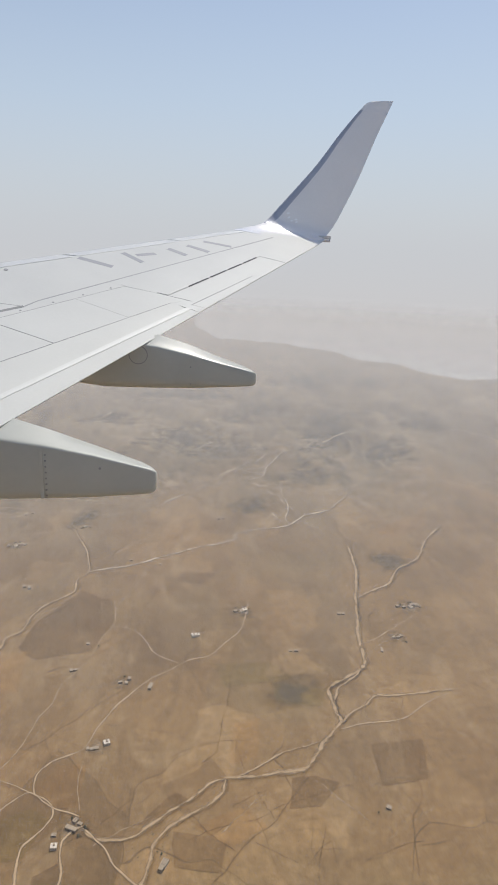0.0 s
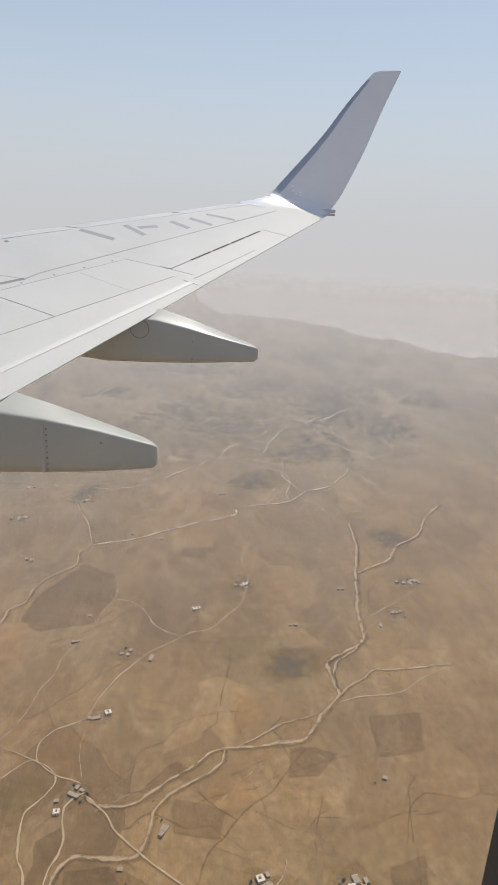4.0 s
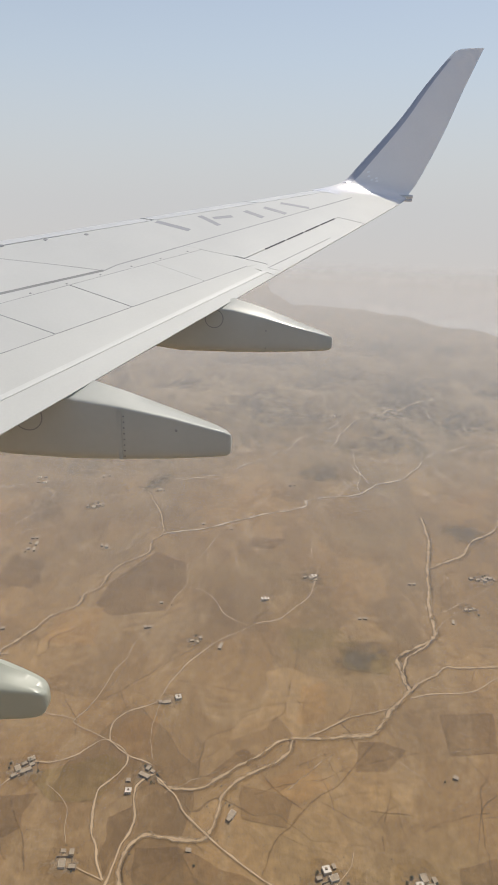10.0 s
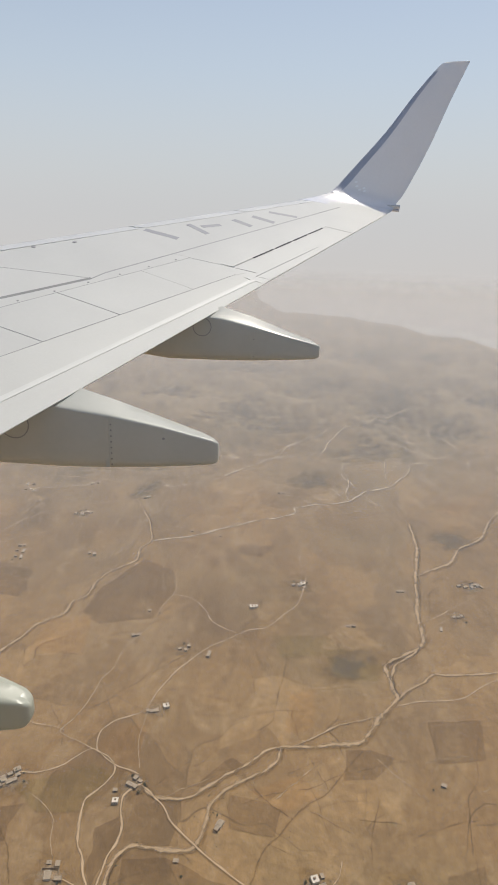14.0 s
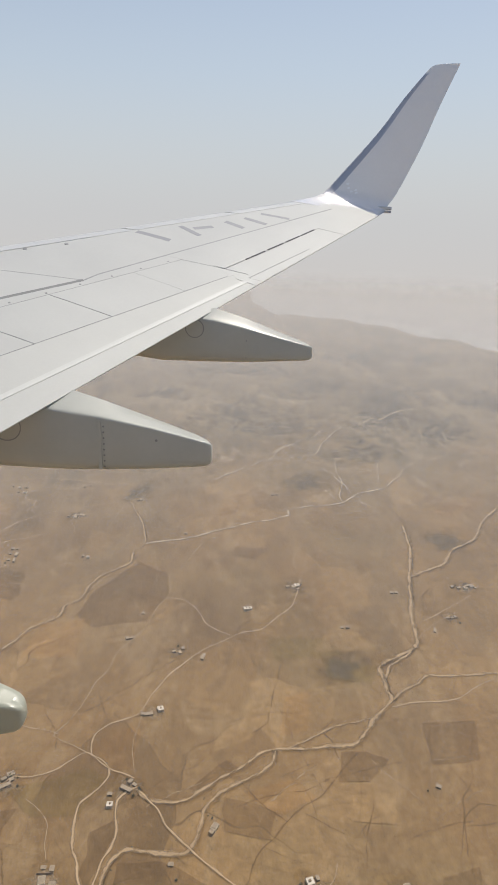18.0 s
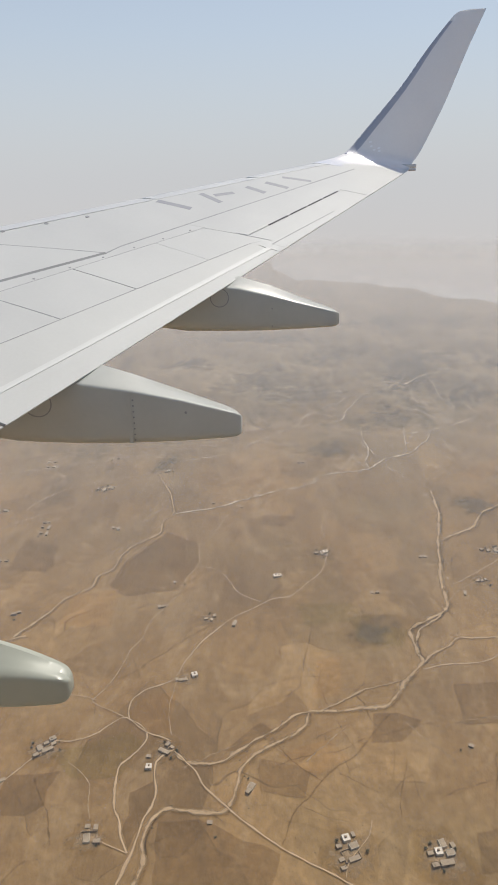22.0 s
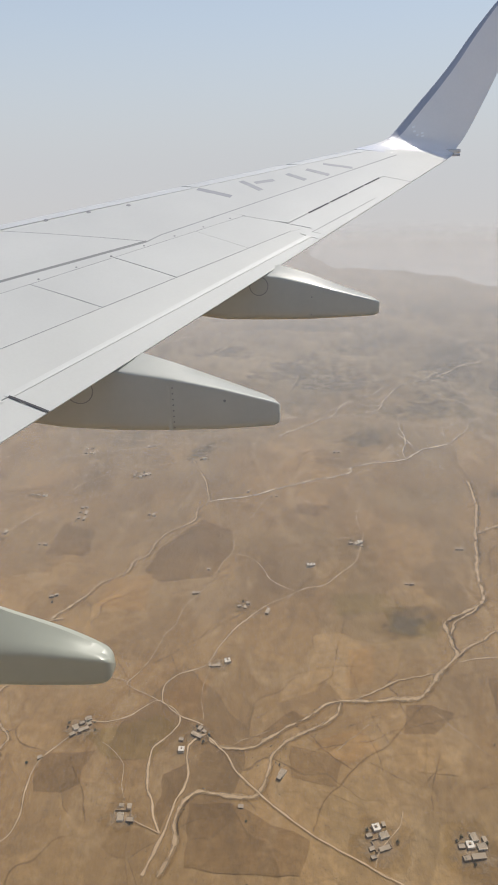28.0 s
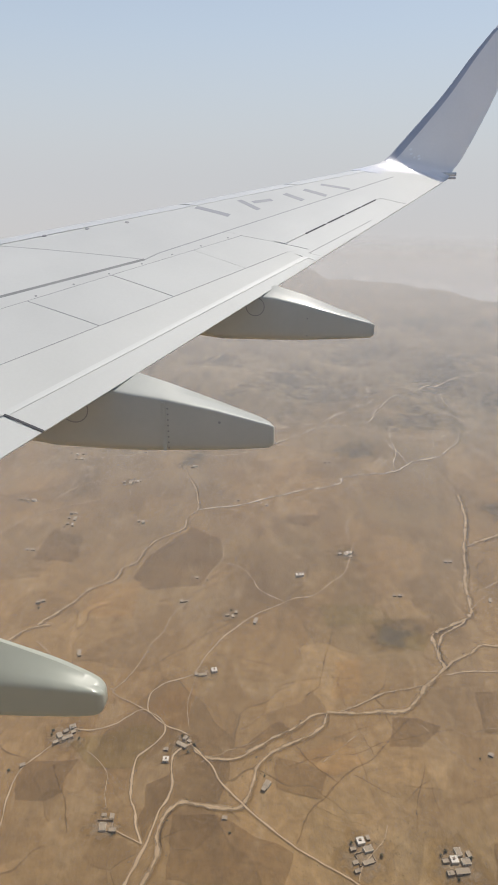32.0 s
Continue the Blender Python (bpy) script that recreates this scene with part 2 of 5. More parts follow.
# dark gaps and seams
for ya, yb in ((11.62, 12.12), (12.18, 12.62), (12.68, 13.08), (13.13, 13.56)):
    wpart("vent_slot", strip([(y, S_AF(y) + 0.012) for y in lin(ya, yb, 4)], 0.030, 0.005), SEAL, label="dark balance panel slot")
wpart("skin_seam", strip([(y, S_STEP(y)) for y in lin(9.84, 14.9, 20)], 0.026, 0.002), SEAM)
wpart("skin_step", strip([(y, S_STEP(y) + 0.01) for y in lin(5.0, 9.84, 16)], 0.055, 0.0025), STEP_GREY, label="dark step along the wing skin")
wpart("spoiler_seam", strip([(y, S_SPF(y)) for y in lin(4.0, 11.1, 16)], 0.007, 0.0035), SEAM)
wpart("flap_seam", strip([(y, S_FF(y) + 0.004) for y in lin(3.0, 10.9, 16)], 0.010, 0.003), SEAM)
for ya in (7.165, 8.295, 9.255):
    wpart("spoiler_gap", strip([(ya - 0.22 * (1 - f), S_FF(ya - 0.22) * (1 - f) + S_SPF(ya) * f) for f in lin(0.02, 0.98, 4)], 0.014 if ya < 9 else 0.006, 0.004), SEAM)
wpart("flap_end_gap", strip([(6.305 - 0.10 * (1 - f), 0.5 * f) for f in lin(0, 1, 4)], 0.032, 0.004), SEAL)
wpart("panel_seam", strip([(9.84 - 0.25 * f, S_STEP(9.84) + (3.8 - S_STEP(9.84)) * f) for f in lin(0, 1, 6)], 0.010, 0.002), SEAM)
wpart("panel_seam", strip([(11.12, 1.42 - 1.1 * f) for f in lin(0, 1, 6)], 0.008, 0.004), SEAM)
wpart("panel_seam", strip([(13.67, 0.55 - 0.53 * f) for f in lin(0, 1, 4)], 0.009, 0.003), SEAM)
wpart("tab_seam", strip([(y, 0.235 - 0.06 * (y - 11.0)) for y in lin(11.0, 12.65, 6)], 0.010, 0.004), SEAM)
# fuel vent caps and rivets on the upper skin
def disc_on_wing(y, s, r, up, n=14):
    t1 = (W(y + 0.1, s) - W(y, s)).normalized()
    t2 = UPN.cross(t1).normalized()
    c = W(y, s, up)
    return loft([[c + (t1 * math.cos(a) + t2 * math.sin(a)) * r - UPN * d for a in lin(0, 2 * math.pi, n)[:-1]] for d in (0.006, 0)])
for y, s in ((10.09, 3.62), (10.53, 3.37), (10.95, 3.10)):
    wpart("access_cap", disc_on_wing(y, s, 0.034, 0.006), STEEL, label="small dark round access cap")
for k in range(9):
    y = 7.6 + 0.42 * k
    wpart("fastener_and_glint", disc_on_wing(y, S_SPF(y) + 0.06, 0.016, 0.006, 8), STEEL)
# painted marking bars on the upper skin
def bar_on_wing(y0, s0, y1, s1, width):
    return strip([(y0 + (y1 - y0) * f, s0 + (s1 - s0) * f) for f in lin(0, 1, 4)], width, 0.0025, 0.002)
for y0, s0, y1, s1, wd in ((11.78, 2.06, 11.93, 2.74, 0.12), (12.21, 1.85, 12.50, 2.40, 0.11), (12.49, 2.15, 12.73, 1.97, 0.10), (12.93, 1.53, 13.10, 1.98, 0.12), (13.32, 1.34, 13.45, 1.84, 0.12), (13.84, 1.20, 13.84, 1.76, 0.10)):
    wpart("marking_bar", bar_on_wing(y0, s0, y1, s1, wd), LETTER, label="grey painted marking bar")

# winglet: sections from leading edge to trailing edge, bending up from the tip
SEC = [(W(14.95, S_LE(14.95)), W(14.95, 0)), (Vector((1.23, 15.3, 0.372)), Vector((2.90, 15.3, 0.108))), (Vector((1.52, 15.47, 0.455)), Vector((3.00, 15.55, 0.165))),
       (Vector((1.73, 15.62, 0.600)), Vector((3.10, 15.74, 0.29))), (Vector((1.985, 15.73, 0.88)), Vector((3.32, 15.87, 0.593))), (Vector((2.785, 16.05, 1.77)), Vector((3.79, 16.10, 1.51))),
       (Vector((3.355, 16.29, 2.52)), Vector((4.175, 16.30, 2.42))), (Vector((3.90, 16.49, 3.155)), Vector((4.545, 16.49, 3.215))), (Vector((4.02, 16.52, 3.20)), Vector((4.56, 16.505, 3.24)))]
def spline(ps, n):
    out = []
    for k in range(len(ps) - 1):
        p0, p1, p2, p3 = ps[max(0, k - 1)], ps[k], ps[k + 1], ps[min(len(ps) - 1, k + 2)]
        for i in range(n):
            t = i / n
            out.append(0.5 * ((2 * p1) + (p2 - p0) * t + (2 * p0 - 5 * p1 + 4 * p2 - p3) * t * t + (3 * p1 - p0 - 3 * p2 + p3) * t ** 3))
    return out + [ps[-1]]
les, tes = spline([a for a, b in SEC], 4), spline([b for a, b in SEC], 4)
def airfoil(k, q0, q1, n, fat=1.0):
    a, b = les[k], tes[k]
    chord = b - a
    run = (les[min(k + 1, len(les) - 1)] - les[max(0, k - 1)])
    nor = chord.cross(run).normalized()
    if nor.z < 0 and k < 8 or nor.y > 0 and k >= 8:
        nor = -nor
    th = chord.length * 0.055 * fat * min(1.0, 0.12 + k / 9)
    prof = lambda q: (math.sqrt(max(q, 0)) * 1.48 - 0.63 * q - 1.76 * q * q + 1.42 * q ** 3 - 0.51 * q ** 4) * th * 2
    th = max(th, 0.036)
    if k == len(les) - 1:
        th *= 0.35
    up = [a + chord * q + nor * prof(q) * 0.6 for q in lin(q0, q1, n)]
    dn = [a + chord * q - nor * prof(q) for q in lin(q0, q1, n)]
    return up + dn[::-1]
wl = wpart("winglet", loft([airfoil(k, 0.004, 1.0, 14) for k in range(len(les))]), WINGLET, label="pale grey upswept blended winglet", smooth=True)
wpart("leading_edge", loft([airfoil(k, 0.0, 0.125, 7, 1.03) for k in range(9, len(les) - 5)]), EDGE_METAL, wl, "dark polished metal leading edge", smooth=True)
wpart("tail_lamp", box(2.80, 3.17, 15.62, 15.80, 0.185, 0.262, 0.02), GLASSY, wl, "small clear lamp fairing")
wpart("tail_lamp_base", box(2.78, 3.165, 15.63, 15.79, 0.125, 0.178, 0.015), EDGE_METAL, wl)
# white dots paint the small glints near the winglet root
for k, q in ((15, 0.20), (15, 0.205), (14, 0.26), (14, 0.38), (13, 0.42), (13, 0.34)):
    ring = airfoil(k, q, q + 0.035, 1)
    c, a = ring[0], (ring[1] - ring[0]).normalized()
    r = (les[k + 1] - les[k - 1]).normalized()
    nn = a.cross(r).normalized()
    nn = nn if nn.y < 0 else -nn
    wpart("fastener_and_glint", loft([[c + (a * math.cos(t) + r * math.sin(t)) * 0.028 + nn * d for t in lin(0, 2 * math.pi, 10)[:-1]] for d in (-0.01, 0.008)]), GLINT_WHITE, wl, "small white dot painted as a glint")

# flap track fairings
def fairing(name, xs, y, tops, bots, half, crowns, label, steps=1, crease=48):
    """A tapering pod under the trailing edge: flat sides, rounded top edge, crowned top, rounded keel."""
    side = spline([Vector((x, t, b)) for x, t, b in zip(xs, tops, bots)], steps)
    across = spline([Vector((h, c, 0)) for h, c in zip(half, crowns)], steps)
    rings = []
    for (x, zt, zb), (h, cr, _) in zip(side, across):
        y1 = y + 2 * h
        k = min(h * 0.10, 0.018)
        e = min(0.030, h * 0.28)
        d = zt - zb
        ring = [(y, zt - e), (y + e * 0.10, zt - e * 0.55), (y + e * 0.38, zt - e * 0.16), (y + e * 0.95, zt + cr * 0.06), (y + h * 0.5, zt + cr * 0.32), (y + h, zt + cr * 0.60), (y1 - k * 3, zt + cr), (y1, zt + cr - k * 3),
                (y1, zb + d * 0.3), (y1 - h * 0.1, zb + d * 0.10), (y1 - h * 0.45, zb), (y + h * 0.45, zb), (y + h * 0.12, zb + d * 0.06), (y + h * 0.02, zb + d * 0.16), (y, zb + d * 0.3)]
        rings.append([Vector((x, *p)) for p in ring])
    last = rings[-1]
    mid = sum(last, Vector()) / len(last)
    for q, dx in ((0.965, 0.006), (0.90, 0.013), (0.80, 0.018), (0.15, 0.021)):
        rings.append([mid + (p - mid) * q + Vector((dx, 0, 0)) for p in last])
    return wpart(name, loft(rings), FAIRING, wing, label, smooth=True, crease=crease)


f3 = fairing("flap_fairing", [-2.6, -1.9, -1.2, -0.66, -0.45, 0.0, 0.50, 0.84, 0.935, 0.972], 9.56, [-1.50, -1.48, -1.46, -1.408, -1.432, -1.535, -1.665, -1.745, -1.768, -1.785],
             [-1.62, -1.95, -2.045, -2.05, -2.05, -2.045, -2.02, -2.0, -1.99, -1.965], [0.165, 0.165, 0.165, 0.165, 0.163, 0.15, 0.125, 0.105, 0.100, 0.088], [0, 0, 0, 0.072, 0.135, 0.105, 0.05, 0.01, -0.01, -0.03], "grey flap track fairing, outboard")
f2 = fairing("flap_fairing", [-4.6, -3.7, -2.9, -2.18, -1.95, -1.55, -1.0, -0.52, -0.395, -0.350], 7.05, [-2.20, -2.18, -2.15, -2.065, -2.105, -2.165, -2.275, -2.395, -2.425, -2.445],
             [-2.30, -2.66, -2.79, -2.82, -2.82, -2.81, -2.785, -2.745, -2.73, -2.70], [0.205, 0.205, 0.205, 0.205, 0.20, 0.185, 0.155, 0.125, 0.118, 0.104], [0, 0, 0, 0.095, 0.158, 0.10, 0.03, -0.01, -0.04, -0.06], "grey flap track fairing, middle")
def pod(stations, label):
    """A squat pod with a flat upright side, a firm shoulder, a broad sloping top and a blunt upright nose.
    Stations: x, near side, width, shoulder, crown, keel."""
    rings = []
    for x, y, w, zs, zt, zb in spline_rows(stations, 4):
        d, c = zs - zb, zt - zs
        rings.append([Vector((x, y + w * q, z)) for q, z in ((0.0, zs + 0.012), (0.004, zs + 0.022), (0.020, zs + 0.030), (0.06, zs + 0.08 * c + 0.034), (0.20, zs + 0.30 * c + 0.03), (0.42, zs + 0.74 * c), (0.62, zt), (0.82, zs + 0.86 * c), (0.96, zs + 0.4 * c),
                                                             (1.0, zs - 0.02), (1.0, zb + 0.35 * d), (0.94, zb + 0.10 * d), (0.75, zb), (0.22, zb), (0.08, zb + 0.035 * d), (0.02, zb + 0.12 * d), (0.0, zb + 0.26 * d), (0.0, zb + 0.6 * d), (0.0, zs))])
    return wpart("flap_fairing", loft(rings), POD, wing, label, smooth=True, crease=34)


def spline_rows(rows, n):
    """Smooth rows of six numbers."""
    a, b = spline([Vector(r[:3]) for r in rows], n), spline([Vector(r[3:]) for r in rows], n)
    return [(*p, *q) for p, q in zip(a, b)]


pod([(-4.4, 2.862, 0.3, -2.325, -1.845, -2.552), (-3.4, 2.862, 0.3, -2.395, -1.915, -2.672), (-2.6, 2.866, 0.29, -2.465, -2.045, -2.732), (-2.1, 2.87, 0.275, -2.497, -2.185, -2.744), (-1.75, 2.874, 0.255, -2.517, -2.315, -2.74), (-1.45, 2.879, 0.225, -2.535, -2.415, -2.73),
     (-1.28, 2.884, 0.195, -2.55, -2.48, -2.72), (-1.185, 2.89, 0.16, -2.563, -2.517, -2.707), (-1.145, 2.897, 0.13, -2.577, -2.539, -2.688), (-1.125, 2.912, 0.09, -2.595, -2.561, -2.664), (-1.118, 2.935, 0.04, -2.62, -2.593, -2.637)],
    "pale grey flap track fairing, inboard")
def ring_mark(x, y, z, r, n=22):
    return loft([[Vector((x + math.cos(a) * q, y, z + math.sin(a) * q)) for q in (r - 0.007, r + 0.007)] + [Vector((x + math.cos(a) * q, y + 0.004, z + math.sin(a) * q)) for q in (r + 0.007, r - 0.007)] for a in lin(0, 2 * math.pi, n)], caps=False)
wpart("access_ring", ring_mark(-0.72, 9.556, -1.56, 0.13), STEEL, f3, "thin dark ring around an access cover")
wpart("access_ring", ring_mark(-2.62, 7.046, -2.30, 0.16), STEEL, f2, "thin dark ring around an access cover")
def stud(x, y, z, r=0.011):
    return loft([[Vector((x + r * q * math.cos(a), y - d, z + r * q * math.sin(a))) for a in lin(0, 2 * math.pi, 8)[:-1]] for q, d in ((1, 0), (0.7, 0.004))])
wpart("cover_seam", box(-1.605, -1.565, 7.042, 7.05, -2.78, -2.20), FAIRING, f2)
for k in range(8):
    wpart("rivet", stud(-1.54, 7.047, -2.27 - 0.068 * k), STEEL, f2)
wpart("cover_seam", box(-0.005, 0.010, 9.554, 9.562, -2.02, -1.60), FAIRING, f3)
for k in range(2):
    wpart("rivet", stud(0.03, 9.555, -1.72 - 0.25 * k), STEEL, f3)
wpart("rivet", stud(-0.95, 7.047 + 0.0, -2.42, 0.016), STEEL, f2)

# ---- cabin side around the camera ----
def oval(x0, x1, z0, z1, r, n=7):
    pts = []
    for cx, cz, a0 in ((x1 - r, z1 - r, 0), (x0 + r, z1 - r, 90), (x0 + r, z0 + r, 180), (x1 - r, z0 + r, 270)):
        pts += [(cx + r * math.cos(radians(a0 + 90 * k / n)), cz + r * math.sin(radians(a0 + 90 * k / n))) for k in range(n + 1)]
    return pts
def reveal(loops):
    return loft([[Vector((x, y, z)) for x, z in oval(*b)] for y, b in loops], caps=False)
window = thing("window_1", "oval airliner cabin window with dark rim", "window", (0, 0.13, 0), kind="structure")
OPEN = (-0.155, 0.1340, -0.285, 0.255, 0.080)
def grow(b, d):
    return (b[0] - d, b[1] + d, b[2] - d, b[3] + d, b[4] + d)
rim = part("window_frame", reveal([(0.108, grow(OPEN, 0.001)), (0.097, OPEN), (0.094, grow(OPEN, 0.002)), (0.086, grow(OPEN, 0.016)), (0.100, grow(OPEN, 0.020)), (0.112, grow(OPEN, 0.012)), (0.108, grow(OPEN, 0.001))]), RIM, None, "dark rounded window rim", True)
rim.parent = window
rim.matrix_parent_inverse = Matrix.Translation((0, -0.13, 0))
side = part("wall_cabin", reveal([(0.104, grow(OPEN, 0.016)), (0.080, grow(OPEN, 0.03)), (0.075, grow(OPEN, 0.2)), (0.05, grow(OPEN, 0.9)), (0.30, grow(OPEN, 0.95)), (0.19, grow(OPEN, 0.2)), (0.15, grow(OPEN, 0.03)), (0.104, grow(OPEN, 0.016))]), LINER, None, "", True)
tagged(side, "pale cabin side panel around the window", "wall", kind="structure")
def tube(x0, x1, r, thick, cy, cz, a0, a1, n=40):
    """A length of fuselage shell between two angles, counted from outboard over the top."""
    rings = []
    for x in (x0, x1):
        outer = [Vector((x, cy + r * math.cos(a), cz + r * math.sin(a))) for a in lin(radians(a0), radians(a1), n)]
        inner = [Vector((x, cy + (r - thick) * math.cos(a), cz + (r - thick) * math.sin(a))) for a in lin(radians(a0), radians(a1), n)]
        rings.append(outer + inner[::-1])
    return loft(rings)
hull = part("wall_fuselage", tube(-7.0, 4.0, 2.05, 0.08, -1.72, -0.25, 27, 333), LINER, None, "", True)
tagged(hull, "plain pale fuselage shell around the cabin", "wall", kind="structure")
for x0, x1 in ((-7.0, -1.10), (1.06, 4.0)):
    tagged(part("wall_fuselage_side", box(x0, x1, 0.08, 0.16, -1.19, 0.69), LINER), "plain pale fuselage side beside the window", "wall", kind="structure")
for x0, x1 in ((-7.1, -7.0), (4.0, 4.1)):
    tagged(part("wall_cabin_end", box(x0, x1, -3.75, 0.30, -2.28, 1.78), LINER), "plain cabin end wall", "wall", kind="structure")
tagged(part("floor", box(-7.0, 4.0, -3.5, 0.05, -1.30, -1.24), material("cabin_carpet", (0.08, 0.09, 0.12), 0.95, vary=0.3, scale=6, fine=200)), "dark cabin carpet floor", "floor", kind="structure")

# ---- the land: one sheet to the horizon ----
def fbm(x, y, s, octaves=4, seed=0.0):
    return noise.fractal(Vector((x / s, y / s, seed)), 1.0, 2.0, octaves)


def smooth(a, b, x):
    t = max(0.0, min(1.0, (x - a) / (b - a)))
    return t * t * (3 - 2 * t)


GROUND = -500.0


# bearing and distance of the plateau's far edge
EDGE_AZ = (-180, -40, 0, 2.2, 6.5, 10.5, 12.7, 15.5, 19.7, 30, 180)
EDGE_R = (3900, 3900, 3640, 3150, 3060, 2912, 2810, 2715, 2516, 2390, 2390)


def plateau_edge(az):
    return float(np.interp(az, EDGE_AZ, EDGE_R))


def land(x, y):
    """Height of the ground: a gently rolling plain that breaks into ridges far out."""
    r = math.hypot(x, y)
    z = 6.5 * fbm(x, y, 330, 3, 1.0) + 3.2 * fbm(x * 0.8 - y * 0.45, x * 0.5 + y * 0.9, 95, 5, 4.0)
    far = smooth(1000, 1700, r) * (1 - 0.6 * smooth(2000, 2700, r))
    if far > 0:
        z += far * (40 * abs(fbm(x * 0.8 + y * 0.35, y * 0.8, 380, 5, 7.0)) + 20 * fbm(x, y, 210, 5, 9.0) + 9 * fbm(x, y, 85, 4, 14.0) - 12)
    if r > 1700:
        az = math.degrees(math.atan2(x, y))
        d = r - plateau_edge(az)
        z += (62 + 16 * fbm(x, y, 300, 4, 11.0)) * math.exp(-(d / (520 if d < 0 else 230)) ** 2)
        # the plateau drops to a hazy valley; one far mountain stands beyond it
        z -= 330 * smooth(60, 560, d)
        z += (385 + 34 * fbm(x, y, 300, 4, 17.0)) * math.exp(-((az + 2.5) / 6.0) ** 2) * math.exp(-((r - 4060) / 210) ** 2)
    return GROUND + z


def ground_sheet():
    az = np.concatenate([np.linspace(-180, -40, 36)[:-1], np.linspace(-40, 36, 420), np.linspace(36, 180, 36)[1:-1]])
    rad = np.concatenate([[40, 120, 200, 260], np.geomspace(300, 4880, 260)])
    verts, faces = [(0, 0, GROUND)], []
    na = len(az)
    for r in rad:
        for a in az:
            x, y = r * math.sin(radians(a)), r * math.cos(radians(a))
            verts.append((x, y, land(x, y)))
    for j in range(na):
        faces.append((0, 1 + j, 1 + (j + 1) % na))
    for i in range(len(rad) - 1):
        for j in range(na):
            a, b = 1 + i * na + j, 1 + i * na + (j + 1) % na
            faces.append((a, a + na, b + na, b))
    me = bpy.data.meshes.new("ground")
    me.from_pydata(verts, [], faces)
    me.shade_smooth()
    return me


def earth_material(name, tint=None):
    """Dry farmland and stony hills; tint sets one plot apart."""
    m = bpy.data.materials.new(name)
    m.use_nodes = True
    nt = m.node_tree
    n, l = nt.nodes, nt.links
    b = n["Principled BSDF"]
    b.inputs["Roughness"].default_value = 0.95
    b.inputs["Specular IOR Level"].default_value = 0.1
    co = n.new("ShaderNodeTexCoord")

    def mapped(sx, sy, rot):
        mp = n.new("ShaderNodeMapping")
        mp.inputs["Scale"].default_value = (sx, sy, 0.0)
        mp.inputs["Rotation"].default_value = (0, 0, radians(rot))
        l.new(co.outputs["Object"], mp.inputs["Vector"])
        return mp

    def noise_node(sx, sy, rot, detail=5, rough=0.55, dist=0.0):
        t = n.new("ShaderNodeTexNoise")
        t.noise_dimensions = "2D"
        t.inputs["Scale"].default_value, t.inputs["Detail"].default_value, t.inputs["Roughness"].default_value, t.inputs["Distortion"].default_value = 1.0, detail, rough, dist
        l.new(mapped(sx, sy, rot).outputs["Vector"], t.inputs["Vector"])
        return t.outputs["Fac"]

    def ramp(sock, lo, hi, a=0.0, c=1.0):
        r = n.new("ShaderNodeMapRange")
        r.inputs["From Min"].default_value, r.inputs["From Max"].default_value, r.inputs["To Min"].default_value, r.inputs["To Max"].default_value = lo, hi, a, c
        l.new(sock, r.inputs["Value"])
        return r.outputs["Result"]

    def mixc(fac, a, c, mode="MIX"):
        x = n.new("ShaderNodeMix")
        x.data_type, x.blend_type = "RGBA", mode
        l.new(fac, x.inputs["Factor"])
        for k, v in (("A", a), ("B", c)):
            if isinstance(v, tuple):
                x.inputs[k].default_value = (*v, 1)
            else:
                l.new(v, x.inputs[k])
        return x.outputs["Result"]

    def cells(sx, sy, rot, warp_by, feature="F1"):
        v = n.new("ShaderNodeTexVoronoi")
        v.voronoi_dimensions, v.feature = "2D", feature
        v.inputs["Scale"].default_value, v.inputs["Randomness"].default_value = 1.0, 0.75
        wob, sc, ad = n.new("ShaderNodeTexNoise"), n.new("ShaderNodeVectorMath"), n.new("ShaderNodeVectorMath")
        wob.noise_dimensions = "2D"
        wob.inputs["Scale"].default_value = 0.010
        l.new(co.outputs["Object"], wob.inputs["Vector"])
        sc.operation, ad.operation = "SCALE", "ADD"
        sc.inputs["Scale"].default_value = warp_by
        l.new(wob.outputs["Color"], sc.inputs[0])
        l.new(mapped(sx, sy, rot).outputs["Vector"], ad.inputs[0])
        l.new(sc.outputs[0], ad.inputs[1])
        l.new(ad.outputs[0], v.inputs["Vector"])
        return v

    def vein(sock, width, amount):
        """Thin winding lines where a noise crosses its middle value."""
        a, c = n.new("ShaderNodeMath"), n.new("ShaderNodeMath")
        a.operation, c.operation = "SUBTRACT", "ABSOLUTE"
        l.new(sock, a.inputs[0])
        a.inputs[1].default_value = 0.5
        l.new(a.outputs[0], c.inputs[0])
        return ramp(c.outputs[0], 0.0, width, amount, 0.0)

    def times(a, c):
        x = n.new("ShaderNodeMath")
        x.operation = "MULTIPLY"
        l.new(a, x.inputs[0])
        l.new(c, x.inputs[1])
        return x.outputs[0]

    # farmland: soil tones, plots of two sizes, balks between them, plough streaks
    soil = mixc(ramp(noise_node(0.0022, 0.0030, 20, 4), 0.36, 0.62), (0.246, 0.150, 0.066), (0.308, 0.194, 0.088))
    soil = mixc(ramp(noise_node(0.0075, 0.0048, 35, 5, 0.58, 0.7), 0.42, 0.66, 0.0, 0.36), soil, (0.192, 0.120, 0.055))
    soil = mixc(ramp(noise_node(0.0060, 0.0095, 60, 5, 0.60, 0.9), 0.52, 0.68, 0.0, 0.32), soil, (0.345, 0.226, 0.108))
    big, small = cells(0.0085, 0.0060, 24, 0.6), cells(0.020, 0.0115, 62, 0.5)
